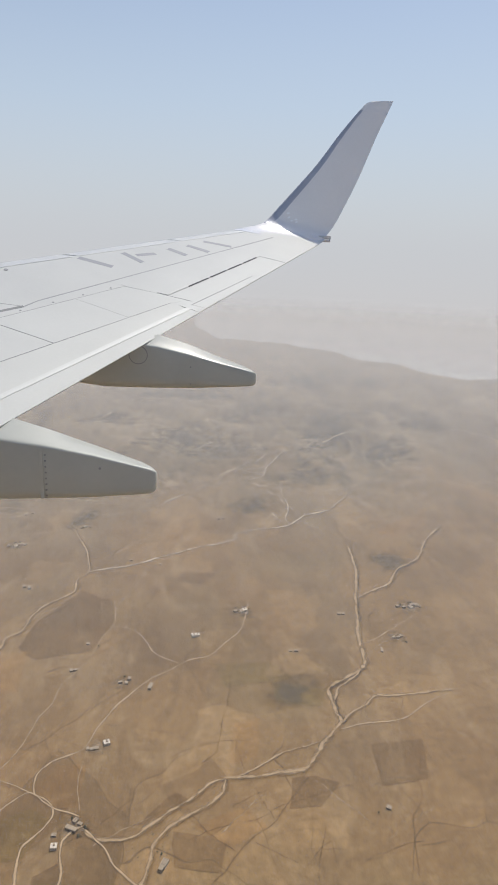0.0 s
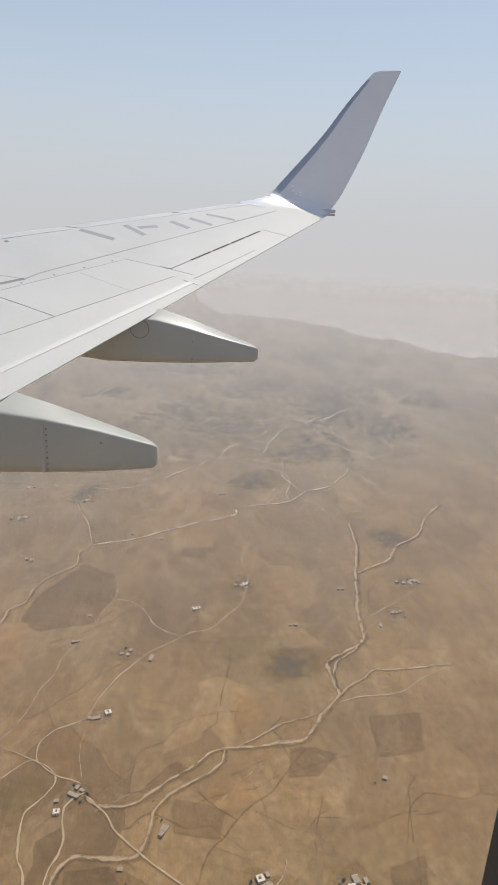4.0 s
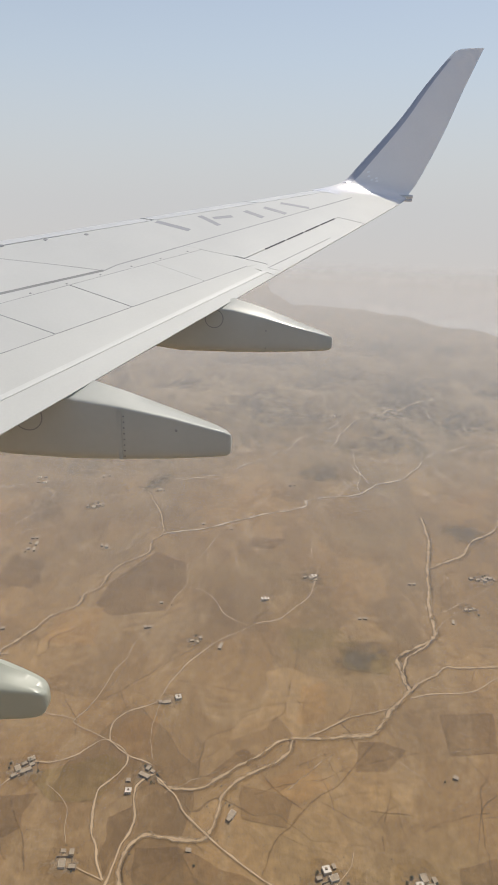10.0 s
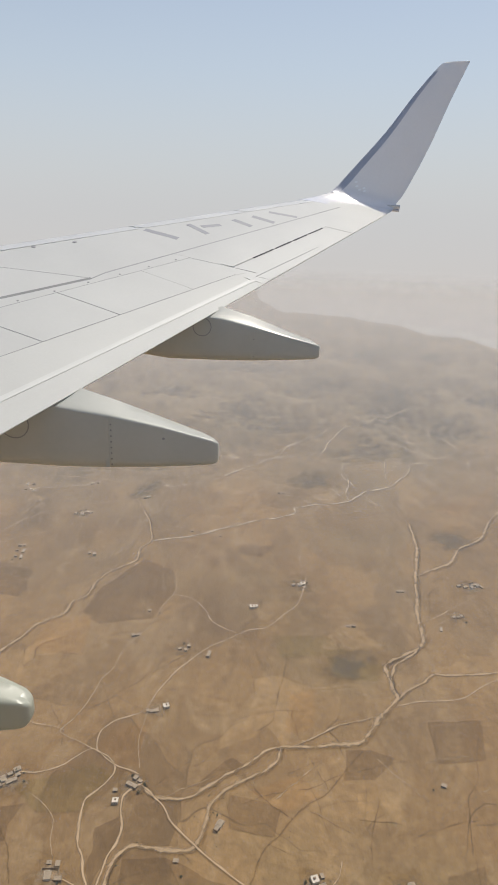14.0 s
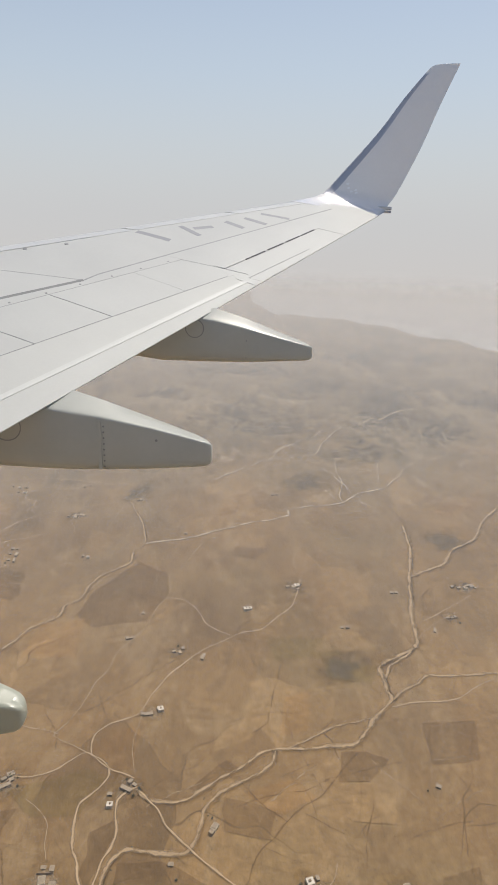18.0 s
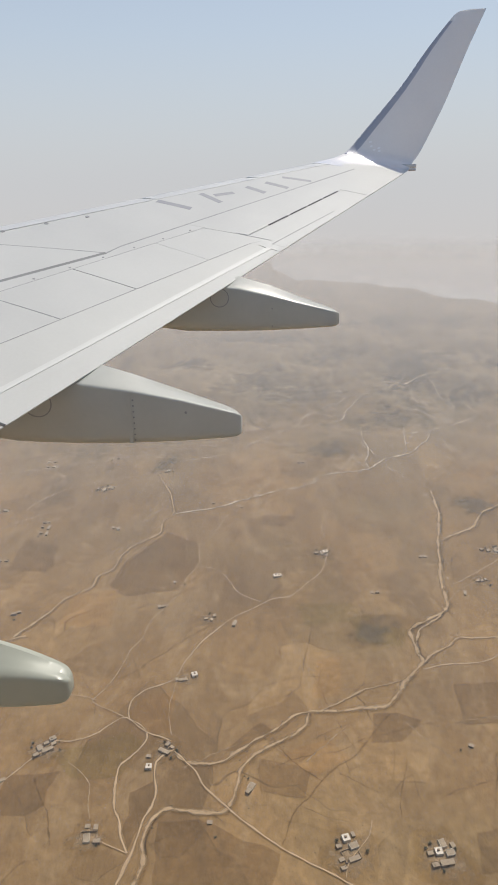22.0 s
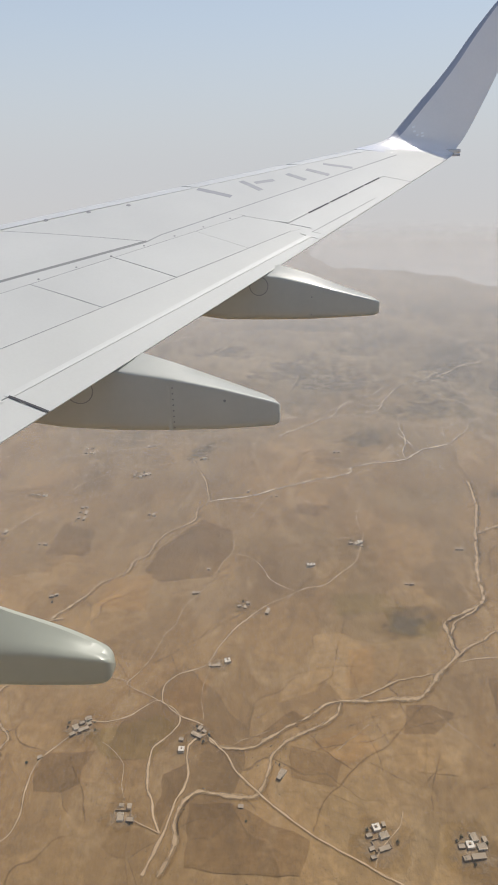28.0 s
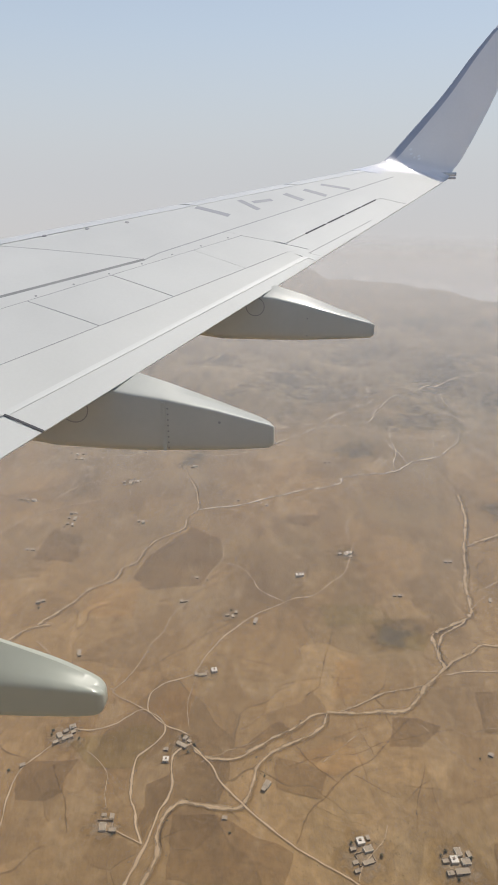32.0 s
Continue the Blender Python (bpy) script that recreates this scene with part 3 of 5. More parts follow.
    for v, lo, hi, amount in ((big, 0.73, 1.20, 1.0), (small, 0.80, 1.15, 0.9)):
        sep = n.new("ShaderNodeSeparateColor")
        l.new(v.outputs["Color"], sep.inputs["Color"])
        tone = mixc(ramp(sep.outputs["Red"], 0.0, 1.0), (lo, lo * 0.99, lo * 0.98), (hi, hi, hi * 0.99))
        keep = ramp(noise_node(0.0035, 0.0035, 10, 2), 0.36, 0.54, 0.45, amount)
        soil = mixc(keep, soil, tone, "MULTIPLY")
    soil = mixc(times(ramp(cells(0.0085, 0.0060, 24, 0.6, "DISTANCE_TO_EDGE").outputs["Distance"], 0.002, 0.008, 0.85, 0.0), ramp(noise_node(0.01, 0.01, 0, 3), 0.40, 0.60)), soil, (0.134, 0.084, 0.038))
    soil = mixc(times(ramp(cells(0.020, 0.0115, 62, 0.5, "DISTANCE_TO_EDGE").outputs["Distance"], 0.003, 0.011, 0.75, 0.0), ramp(noise_node(0.012, 0.012, 70, 3), 0.50, 0.62)), soil, (0.150, 0.096, 0.045))
    # weathering: drainage streaks down the slope, pale silt, dark damp ground
    soil = mixc(ramp(noise_node(0.020, 0.007, 38, 6, 0.62, 0.8), 0.52, 0.70, 0.0, 0.42), soil, (0.385, 0.268, 0.146))
    soil = mixc(ramp(noise_node(0.011, 0.0042, 44, 6, 0.64, 0.9), 0.56, 0.70, 0.0, 0.48), soil, (0.175, 0.116, 0.061))
    soil = mixc(ramp(noise_node(0.0045, 0.0060, -30, 4, 0.5), 0.56, 0.70, 0.0, 0.30), soil, (0.250, 0.182, 0.088))
    soil = mixc(vein(noise_node(0.0055, 0.0085, 40, 3, 0.5, 0.5), 0.007, 0.26), soil, (0.122, 0.078, 0.036))
    soil = mixc(vein(noise_node(0.0080, 0.0120, 15, 3, 0.5, 0.6), 0.005, 0.22), soil, (0.370, 0.256, 0.132))
    soil = mixc(vein(noise_node(0.0140, 0.0080, 70, 4, 0.55, 0.6), 0.007, 0.14), soil, (0.138, 0.090, 0.044))
    soil = mixc(ramp(noise_node(0.060, 0.060, 0, 5, 0.65), 0.55, 0.72, 0.0, 0.28), soil, (0.350, 0.240, 0.125))
    soil = mixc(ramp(noise_node(0.045, 0.014, 40, 8, 0.72, 1.0), 0.54, 0.66, 0.0, 0.13), soil, (0.158, 0.103, 0.053))
    soil = mixc(ramp(noise_node(0.050, 0.018, 30, 8, 0.72, 1.0), 0.56, 0.68, 0.0, 0.12), soil, (0.392, 0.275, 0.152))
    soil = mixc(vein(noise_node(0.0200, 0.0110, 35, 5, 0.6, 0.8), 0.006, 0.12), soil, (0.126, 0.082, 0.040))
    # stony hills: grey scrub, dark slopes, pale rills
    hill = mixc(ramp(noise_node(0.0040, 0.0022, 35, 6, 0.6), 0.38, 0.62), (0.190, 0.143, 0.088), (0.262, 0.203, 0.130))
    hill = mixc(ramp(noise_node(0.0050, 0.0020, -35, 7, 0.68, 1.2), 0.50, 0.62, 0.0, 0.62), hill, (0.112, 0.090, 0.062))
    hill = mixc(ramp(noise_node(0.0110, 0.0045, 40, 7, 0.68, 0.8), 0.55, 0.68, 0.0, 0.55), hill, (0.315, 0.243, 0.158))
    hill = mixc(vein(noise_node(0.0055, 0.0028, 30, 5, 0.6, 0.9), 0.011, 0.65), hill, (0.460, 0.362, 0.252))
    hill = mixc(vein(noise_node(0.0120, 0.0050, 15, 5, 0.6, 0.9), 0.012, 0.50), hill, (0.420, 0.326, 0.222))
    hill = mixc(vein(noise_node(0.0090, 0.0050, 60, 5, 0.6, 0.9), 0.014, 0.70), hill, (0.080, 0.062, 0.044))
    sepp = n.new("ShaderNodeSeparateXYZ")
    l.new(co.outputs["Object"], sepp.inputs[0])
    wave = n.new("ShaderNodeMath")
    wave.operation = "MULTIPLY_ADD"
    l.new(noise_node(0.0026, 0.0014, 30, 6, 0.65), wave.inputs[0])
    wave.inputs[1].default_value = 1800.0
    l.new(sepp.outputs["Y"], wave.inputs[2])
    base = mixc(ramp(wave.outputs[0], 1650, 2550), soil, hill)
    base = mixc(ramp(noise_node(0.11, 0.11, 0, 6, 0.7), 0.38, 0.78, 0.34, 0.0), base, (0.079, 0.052, 0.028))
    if tint:
        one = n.new("ShaderNodeValue")
        one.outputs[0].default_value = 1.0
        base = mixc(one.outputs[0], base, tint, "MULTIPLY")
    l.new(base, b.inputs["Base Color"])
    bp = n.new("ShaderNodeBump")
    bp.inputs["Strength"].default_value, bp.inputs["Distance"].default_value = 0.9, 4.5
    l.new(noise_node(0.02, 0.012, 30, 7, 0.62), bp.inputs["Height"])
    l.new(bp.outputs["Normal"], b.inputs["Normal"])
    return m


EARTH = earth_material("dry_farmland")
ground = new("ground", ground_sheet())
ground.data.materials.append(EARTH)
tagged(ground, "dry brown farmland and bare hills far below", "ground", kind="structure")


def track_material(name, colour, dark, cover, edge, grain, broken=2.4):
    """Worn ground that thins out raggedly towards the track's edges and shows the soil between."""
    m = material(name, colour, 0.95, vary=0.30, scale=0.06, fine=0.5, bump=0.0, tint=dark)
    nt = m.node_tree
    n, l = nt.nodes, nt.links
    uv, sep, co = n.new("ShaderNodeUVMap"), n.new("ShaderNodeSeparateXYZ"), n.new("ShaderNodeTexCoord")
    l.new(uv.outputs["UV"], sep.inputs[0])

    def math_node(op, p, q):
        x = n.new("ShaderNodeMath")
        x.operation = op
        for i, v in enumerate((p, q)):
            if isinstance(v, (int, float)):
                x.inputs[i].default_value = v
            else:
                l.new(v, x.inputs[i])
        return x.outputs[0]
    ns = n.new("ShaderNodeTexNoise")
    ns.inputs["Scale"].default_value, ns.inputs["Detail"].default_value, ns.inputs["Roughness"].default_value = grain, 5, 0.65
    l.new(co.outputs["Object"], ns.inputs["Vector"])
    inward = math_node("SUBTRACT", 1.0, math_node("ABSOLUTE", math_node("SUBTRACT", math_node("MULTIPLY", sep.outputs["X"], 2.0), 1.0), 0.0))
    worn = math_node("ADD", inward, math_node("MULTIPLY", math_node("SUBTRACT", ns.outputs["Fac"], 0.52), broken))
    fade = n.new("ShaderNodeMapRange")
    fade.interpolation_type = "SMOOTHSTEP"
    fade.inputs["From Min"].default_value, fade.inputs["From Max"].default_value, fade.inputs["To Max"].default_value = 0.0, edge, cover
    l.new(worn, fade.inputs["Value"])
    l.new(fade.outputs["Result"], n["Principled BSDF"].inputs["Alpha"])
    return m


SAND = track_material("pale_track_sand", (0.43, 0.305, 0.178), (0.36, 0.248, 0.140), 0.73, 0.9, 0.10)
ROAD = track_material("packed_road_dust", (0.45, 0.320, 0.190), (0.37, 0.258, 0.148), 0.77, 0.85, 0.10, 1.3)
DARKFIELD = earth_material("ploughed_field_soil", (0.74, 0.72, 0.70))
OCHRE = earth_material("ochre_stubble_field", (1.05, 0.99, 0.90))
STRAW = earth_material("pale_stubble_field", (1.13, 1.13, 1.11))
OLIVE = earth_material("weedy_fallow_field", (0.90, 0.93, 0.82))


def ribbon(points, width, lift, wander, seed, mat):
    """A worn track or dry bed laid over the land, with uneven edges."""
    ps = spline([Vector((x, y, 0)) for x, y in points], 10)
    fine = []
    for a, b in zip(ps, ps[1:]):
        k = max(1, int((b - a).length / 5))
        fine += [a.lerp(b, i / k) for i in range(k)]
    fine.append(ps[-1])
    verts, faces = [], []
    for i, p in enumerate(fine):
        d = fine[min(i + 1, len(fine) - 1)] - fine[max(i - 1, 0)]
        side = Vector((-d.y, d.x, 0)).normalized()
        off = wander * (fbm(p.x, p.y, 28, 3, seed) + 0.6 * fbm(p.x, p.y, 9, 2, seed + 5))
        half = [width * (0.68 + 0.45 * fbm(p.x, p.y, 30, 3, seed + k)) for k in (9, 19)]
        for q in (p + side * (off + half[0]), p + side * (off - half[1])):
            verts.append((q.x, q.y, land(q.x, q.y) + lift + 1.7 * smooth(850, 1300, q.length)))
        if i:
            a = 2 * i
            faces.append((a - 2, a - 1, a + 1, a))
    me = bpy.data.meshes.new("track")
    me.from_pydata(verts, [], faces)
    layer = me.uv_layers.new(name="across")
    for loop in me.loops:
        layer.data[loop.index].uv = (loop.vertex_index % 2, loop.vertex_index // 2)
    me.materials.append(mat)
    return me


def riverbed(width, wander, seed, pts):
    """A pale dry bed with a darker flat strip offset to one side."""
    far = sum(y for x, y in pts) / len(pts) > 1050
    bed = tagged(new("dry_riverbed", ribbon(pts, width, 0.75, wander, seed, PALE_BED if far else SAND)), "pale winding dry riverbed across brown plain", "riverbed", kind="structure")
    dark_strip = new("dark_strip", ribbon([(x + 0.50 * width, y - 0.30 * width) for x, y in pts], width * 0.9, 0.45, wander, seed, DARK_STRIP))
    dark_strip.parent = bed
    ROUTES.append(pts)


def dirt_road(width, wander, seed, pts):
    tagged(new("dirt_road", ribbon(pts, width * 1.25, 0.95, wander, seed, ROAD)), "pale dirt track between dry fields", "road", kind="structure")


def gully(width, wander, seed, pts):
    tagged(new("gully", ribbon(pts, width, 0.55, wander, seed, DARK_STRIP)), "dark narrow eroded gully in the plain", "gully", kind="structure")


ROUTES = []
PALE_BED = track_material("pale_gravel_bed", (0.50, 0.40, 0.28), (0.41, 0.315, 0.21), 0.82, 0.9, 0.06, 1.9)
DARK_STRIP = track_material("dark_brown_strip", (0.170, 0.108, 0.054), (0.125, 0.078, 0.040), 0.28, 1.1, 0.10)
riverbed(6, 1.2, 101, [(275, 1042), (273, 1002), (270, 962), (259, 912), (248, 867), (240, 834), (237, 807), (230, 780), (226, 751), (223, 723), (221, 706), (210, 688), (189, 672), (172, 663), (165, 651), (165, 632), (166, 614), (168, 600), (150, 578), (139, 567), (126, 546), (116, 536), (87, 533), (57, 530), (37, 527)])
riverbed(4.5, 1.2, 102, [(37, 527), (33, 509), (21, 493), (-1, 480), (-11, 473), (-19, 466), (-28, 453), (-31, 435), (-38, 414), (-54, 410), (-74, 413), (-89, 414), (-97, 409), (-103, 398), (-105, 384), (-103, 372), (-104, 357), (-107, 344), (-110, 334)])
riverbed(4.5, 1.2, 103, [(37, 528), (22, 522), (5, 502), (-11, 489), (-33, 473), (-48, 462), (-66, 460), (-81, 464), (-91, 474)])
riverbed(3.5, 1.2, 104, [(220, 703), (199, 675), (178, 655), (169, 636), (167, 616), (168, 599)])
riverbed(4, 1.2, 105, [(168, 599), (182, 612), (202, 626), (215, 640), (233, 643), (260, 645), (282, 648), (316, 654)])
riverbed(2.5, 1.2, 106, [(146, 574), (121, 567), (93, 557), (70, 542), (52, 531)])
dirt_road(2, 0.5, 107, [(166, 590), (187, 594), (213, 596), (240, 602), (274, 627), (305, 643)])
riverbed(6, 1.2, 108, [(248, 867), (286, 891), (312, 909), (327, 939), (340, 959), (364, 976), (387, 996), (418, 1055), (465, 1119)])
riverbed(5, 1.2, 109, [(712, 1929), (665, 1892), (609, 1861), (510, 1737), (425, 1696), (365, 1685), (278, 1604), (215, 1552), (182, 1499), (165, 1428), (132, 1396), (68, 1371), (18, 1305), (-16, 1264), (-51, 1223)])
riverbed(4, 1.2, 110, [(185, 1565), (143, 1513), (106, 1477), (79, 1455), (56, 1378), (18, 1308)])
riverbed(3.5, 1.2, 111, [(198, 1369), (188, 1266), (191, 1223), (189, 1193), (181, 1165), (185, 1132)])
riverbed(3, 1.2, 112, [(157, 1178), (167, 1153), (179, 1134)])
riverbed(3, 1.2, 113, [(292, 1376), (278, 1291), (268, 1221)])
riverbed(4.5, 1.2, 114, [(344, 1357), (327, 1293), (301, 1245), (275, 1203), (256, 1189), (222, 1178), (202, 1157), (183, 1132), (149, 1115), (107, 1103), (81, 1090), (78, 1070), (33, 1046), (-15, 1020), (-53, 997), (-80, 976), (-107, 967), (-144, 959), (-158, 954)])
riverbed(3, 1.2, 115, [(427, 1467), (428, 1497), (415, 1556), (420, 1635), (412, 1667)])
riverbed(4, 1.2, 116, [(-132, 1799), (-95, 1681), (-71, 1628), (-42, 1602), (-31, 1571)])
riverbed(3, 1.2, 117, [(-21, 1659), (-31, 1585), (-40, 1505)])
riverbed(3, 1.2, 118, [(-490, 2242), (-439, 2097), (-400, 1938), (-405, 1882)])
riverbed(5, 1.2, 119, [(-222, 1130), (-202, 1103), (-193, 1076), (-173, 1031), (-160, 981), (-159, 950), (-169, 930), (-169, 893), (-180, 876), (-202, 853), (-216, 820), (-218, 791), (-237, 772), (-239, 747), (-260, 729), (-269, 719), (-281, 689), (-299, 657), (-306, 640)])
riverbed(5, 1.2, 120, [(-292, 644), (-316, 628), (-332, 599), (-328, 565), (-314, 531), (-318, 513), (-311, 494), (-297, 475), (-283, 461), (-282, 442), (-278, 417), (-272, 393), (-269, 373), (-261, 356), (-254, 343), (-253, 326), (-255, 318), (-255, 304)])
dirt_road(1.6, 0.5, 121, [(-295, 611), (-275, 594), (-246, 565), (-219, 548), (-194, 542), (-181, 537)])
dirt_road(1.6, 0.5, 122, [(-256, 325), (-251, 345), (-239, 362), (-237, 379), (-241, 402), (-243, 423), (-239, 439), (-227, 458), (-216, 471)])
dirt_road(1.6, 0.5, 123, [(-106, 854), (-100, 815), (-102, 794), (-113, 766), (-117, 738), (-122, 720), (-136, 692), (-147, 669), (-152, 638), (-161, 618), (-163, 603), (-169, 576), (-176, 554), (-184, 537), (-179, 531), (-163, 523), (-148, 516)])
dirt_road(1.6, 0.5, 124, [(-65, 953), (-77, 916), (-90, 870), (-101, 846)])
dirt_road(1.6, 0.5, 125, [(-100, 794), (-76, 785), (-55, 757), (-43, 733), (-13, 712)])
dirt_road(2, 0.5, 126, [(86, 859), (76, 808), (67, 780), (46, 752), (27, 725), (1, 716), (-24, 697), (-51, 675), (-70, 648), (-81, 630), (-94, 599), (-101, 577), (-109, 564), (-131, 551), (-143, 538), (-145, 526), (-141, 513)])
dirt_road(1.6, 0.5, 127, [(81, 867), (79, 904), (87, 945), (100, 964)])
dirt_road(1.7, 0.5, 128, [(-209, 484), (-191, 485), (-171, 494), (-162, 504), (-147, 515), (-131, 503), (-119, 495), (-107, 491), (-96, 486)])
dirt_road(2.2, 0.5, 129, [(-141, 513), (-125, 501), (-120, 489), (-125, 477), (-135, 465), (-141, 456), (-140, 437), (-136, 414), (-128, 399), (-124, 385), (-116, 370)])
dirt_road(2.6, 0.5, 130, [(-92, 476), (-101, 470), (-107, 460), (-106, 446), (-102, 431), (-103, 417), (-109, 403), (-110, 386), (-112, 371), (-116, 356), (-120, 344), (-122, 334)])
dirt_road(1.8, 0.5, 131, [(-91, 474), (-80, 464), (-68, 450), (-59, 435), (-45, 421), (-33, 411), (-20, 400), (-6, 389), (12, 376), (34, 363), (55, 351), (71, 343), (91, 334)])
dirt_road(0.9, 0.5, 132, [(-97, 493), (-103, 521), (-103, 543), (-100, 569)])
dirt_road(0.9, 0.5, 133, [(-154, 402), (-159, 416), (-163, 436), (-176, 451), (-189, 460)])
dirt_road(1.1, 0.5, 134, [(-144, 382), (-129, 375), (-116, 370)])
dirt_road(1.0, 0.5, 135, [(57, 352), (61, 365), (72, 379), (80, 390), (84, 403)])
dirt_road(1.8, 0.5, 136, [(225, 748), (252, 763), (281, 787), (308, 809), (326, 824)])
dirt_road(1.4, 0.5, 137, [(220, 708), (246, 741), (270, 762), (281, 771)])
dirt_road(1.2, 0.5, 138, [(-277, 980), (-282, 1011), (-284, 1055), (-294, 1135), (-299, 1179)])
dirt_road(2.2, 0.5, 139, [(-401, 960), (-381, 1014), (-334, 1056), (-282, 1090), (-224, 1110)])
dirt_road(2.4, 0.5, 140, [(-569, 874), (-551, 920), (-505, 975)])
dirt_road(3, 0.5, 141, [(-509, 732), (-483, 766), (-458, 799), (-442, 840), (-415, 896), (-372, 944), (-322, 978)])
dirt_road(3, 0.5, 142, [(-643, 1045), (-602, 1100), (-544, 1158), (-457, 1209), (-343, 1215), (-249, 1189)])
gully(1.6, 1.5, 143, [(50, 689), (49, 655), (39, 616), (34, 580), (27, 559), (15, 547)])
gully(2.2, 1.5, 144, [(119, 526), (99, 500), (79, 472), (50, 449), (34, 429), (18, 407), (9, 381)])
gully(2.0, 1.5, 145, [(21, 790), (16, 752), (1, 732), (-5, 711)])
gully(2.2, 1.5, 146, [(270, 833), (254, 813), (248, 780), (238, 751)])
gully(1.3, 1.5, 147, [(246, 564), (229, 517), (222, 488), (207, 469), (200, 438), (195, 416), (194, 399), (188, 375)])
gully(1.0, 1.5, 148, [(-168, 619), (-155, 603), (-146, 579), (-134, 555)])
gully(2.0, 1.5, 149, [(283, 1026), (274, 961), (261, 903), (247, 850), (241, 806)])
gully(1.8, 1.5, 150, [(250, 863), (285, 883), (312, 900), (330, 930), (354, 959)])
gully(1.2, 1.5, 151, [(-119, 726), (-114, 745), (-108, 753)])
gully(1.0, 1.5, 152, [(-103, 431), (-104, 414), (-110, 400)])
gully(1.2, 1.5, 153, [(-96, 405), (-101, 394), (-102, 382), (-100, 371)])
gully(1.0, 1.5, 154, [(125, 464), (113, 428), (108, 400)])
gully(0.8, 1.5, 155, [(-141, 592), (-123, 578), (-100, 569)])
gully(0.9, 1.5, 156, [(-88, 603), (-57, 600), (-12, 590)])
gully(1.0, 1.5, 157, [(61, 452), (80, 440), (96, 431)])
gully(0.9, 1.5, 158, [(18, 421), (46, 406), (65, 400)])
gully(1.5, 1.5, 159, [(-15, 1072), (-36, 1066), (-59, 1030)])
gully(2.2, 1.5, 160, [(-15, 1067), (-11, 1109), (-1, 1152), (37, 1169)])
gully(2.5, 1.5, 161, [(-173, 1209), (-140, 1218), (-108, 1230), (-63, 1252)])
gully(2.2, 1.5, 162, [(-202, 1141), (-204, 1204), (-187, 1229)])
gully(1.4, 1.5, 163, [(-72, 1197), (-93, 1170), (-110, 1122)])
gully(1.6, 1.5, 164, [(108, 1003), (85, 1021), (62, 1032)])
gully(1.6, 1.5, 165, [(227, 895), (240, 898), (254, 894)])
gully(0.9, 1.5, 166, [(-288, 591), (-251, 593), (-225, 591)])
gully(2.0, 1.5, 167, [(161, 1045), (226, 1080), (270, 1097), (354, 1148), (478, 1228)])
gully(1.5, 1.5, 168, [(-214, 441), (-193, 407), (-178, 374)])
gully(1.0, 1.5, 169, [(241, 687), (267, 670), (279, 652)])
gully(1.2, 1.5, 170, [(43, 493), (55, 501), (78, 513)])
gully(3, 1.5, 171, [(275, 2177), (230, 2102), (186, 2018)])
gully(3, 1.5, 172, [(354, 1982), (310, 1916), (254, 1838)])
gully(4, 1.5, 173, [(165, 1776), (101, 1743), (39, 1705)])
gully(3, 1.5, 174, [(468, 2210), (546, 2230), (591, 2114)])

# faint footpaths over the plain and pale tracks in the hills
paths = random.Random(31)
for k in range(16):
    hillside = k >= 5
    x, y = (paths.uniform(-600, 700), paths.uniform(1150, 1900)) if hillside else (paths.uniform(-380, 330), paths.uniform(420, 950))
    a = paths.uniform(-0.5, 1.2) + (3.14 if paths.random() < 0.5 else 0)
    pts = [(x, y)]
    for q in range(paths.randint(3, 5)):
        a += paths.uniform(-0.5, 0.5) * (1.6 if hillside else 1.0)
        step = paths.uniform(60, 130) if hillside else paths.uniform(20, 45)
        x, y = x + step * math.cos(a), y + step * math.sin(a)
        pts.append((x, y))
    tagged(new("footpath", ribbon(pts, 2.6 if hillside else 0.9, 0.75, 9 if hillside else 1.5, 143 + k, PALE_BED if hillside else SAND)), "faint pale footpath worn into dry soil", "path", kind="structure")


DARK_PATCH = track_material("dark_land_patch", (0.120, 0.097, 0.066), (0.085, 0.069, 0.048), 0.46, 0.9, 0.035, 2.6)


def dark_patch(x, y, rx, ry, seed):
    """Dark patch laid over the land that thins out towards its edge."""
    n, verts, faces, inward = 72, [], [], []
    for q in lin(0.06, 1, 10):
        for k in range(n):
            a = 2 * math.pi * k / n
            f = 1.25 * q * (1 + 0.45 * fbm(math.cos(a), math.sin(a), 1.0, 3, seed))
            px, py = x + rx * f * math.cos(a) + 0.35 * ry * f * math.sin(a), y + ry * f * math.sin(a)
            verts.append((px, py, land(px, py) + 1.2))
            inward.append(0.5 - 0.5 * q)
    for i in range(10):
        for k in range(n):
            a, b = i * n + k, i * n + (k + 1) % n
            faces.append((a, b, b + n, a + n))
    faces.append(tuple(range(n)))
    me = bpy.data.meshes.new("dark_patch")
    me.from_pydata(verts, [], faces)
    layer = me.uv_layers.new(name="across")
    for loop in me.loops:
        layer.data[loop.index].uv = (inward[loop.vertex_index], 0)
    me.materials.append(DARK_PATCH)
    tagged(new("dark_patch", me), "dark ragged patch on the dry land", "hillside", kind="structure")


dark_patch(384, 1793, 111, 310, 7)
dark_patch(189, 2034, 100, 158, 14)
dark_patch(-35, 1704, 77, 176, 21)
dark_patch(96, 1628, 99, 108, 28)
dark_patch(265, 1430, 77, 84, 35)
dark_patch(468, 1522, 74, 51, 42)
dark_patch(487, 1595, 59, 66, 49)
dark_patch(123, 654, 36, 25, 56)
dark_patch(-104, 2290, 99, 88, 63)
dark_patch(-256, 1915, 67, 43, 70)
dark_patch(341, 990, 37, 34, 77)
dark_patch(117, 1208, 44, 34, 84)
dark_patch(626, 2248, 71, 73, 91)
dark_patch(405, 2414, 126, 96, 98)
dark_patch(651, 1838, 56, 48, 105)
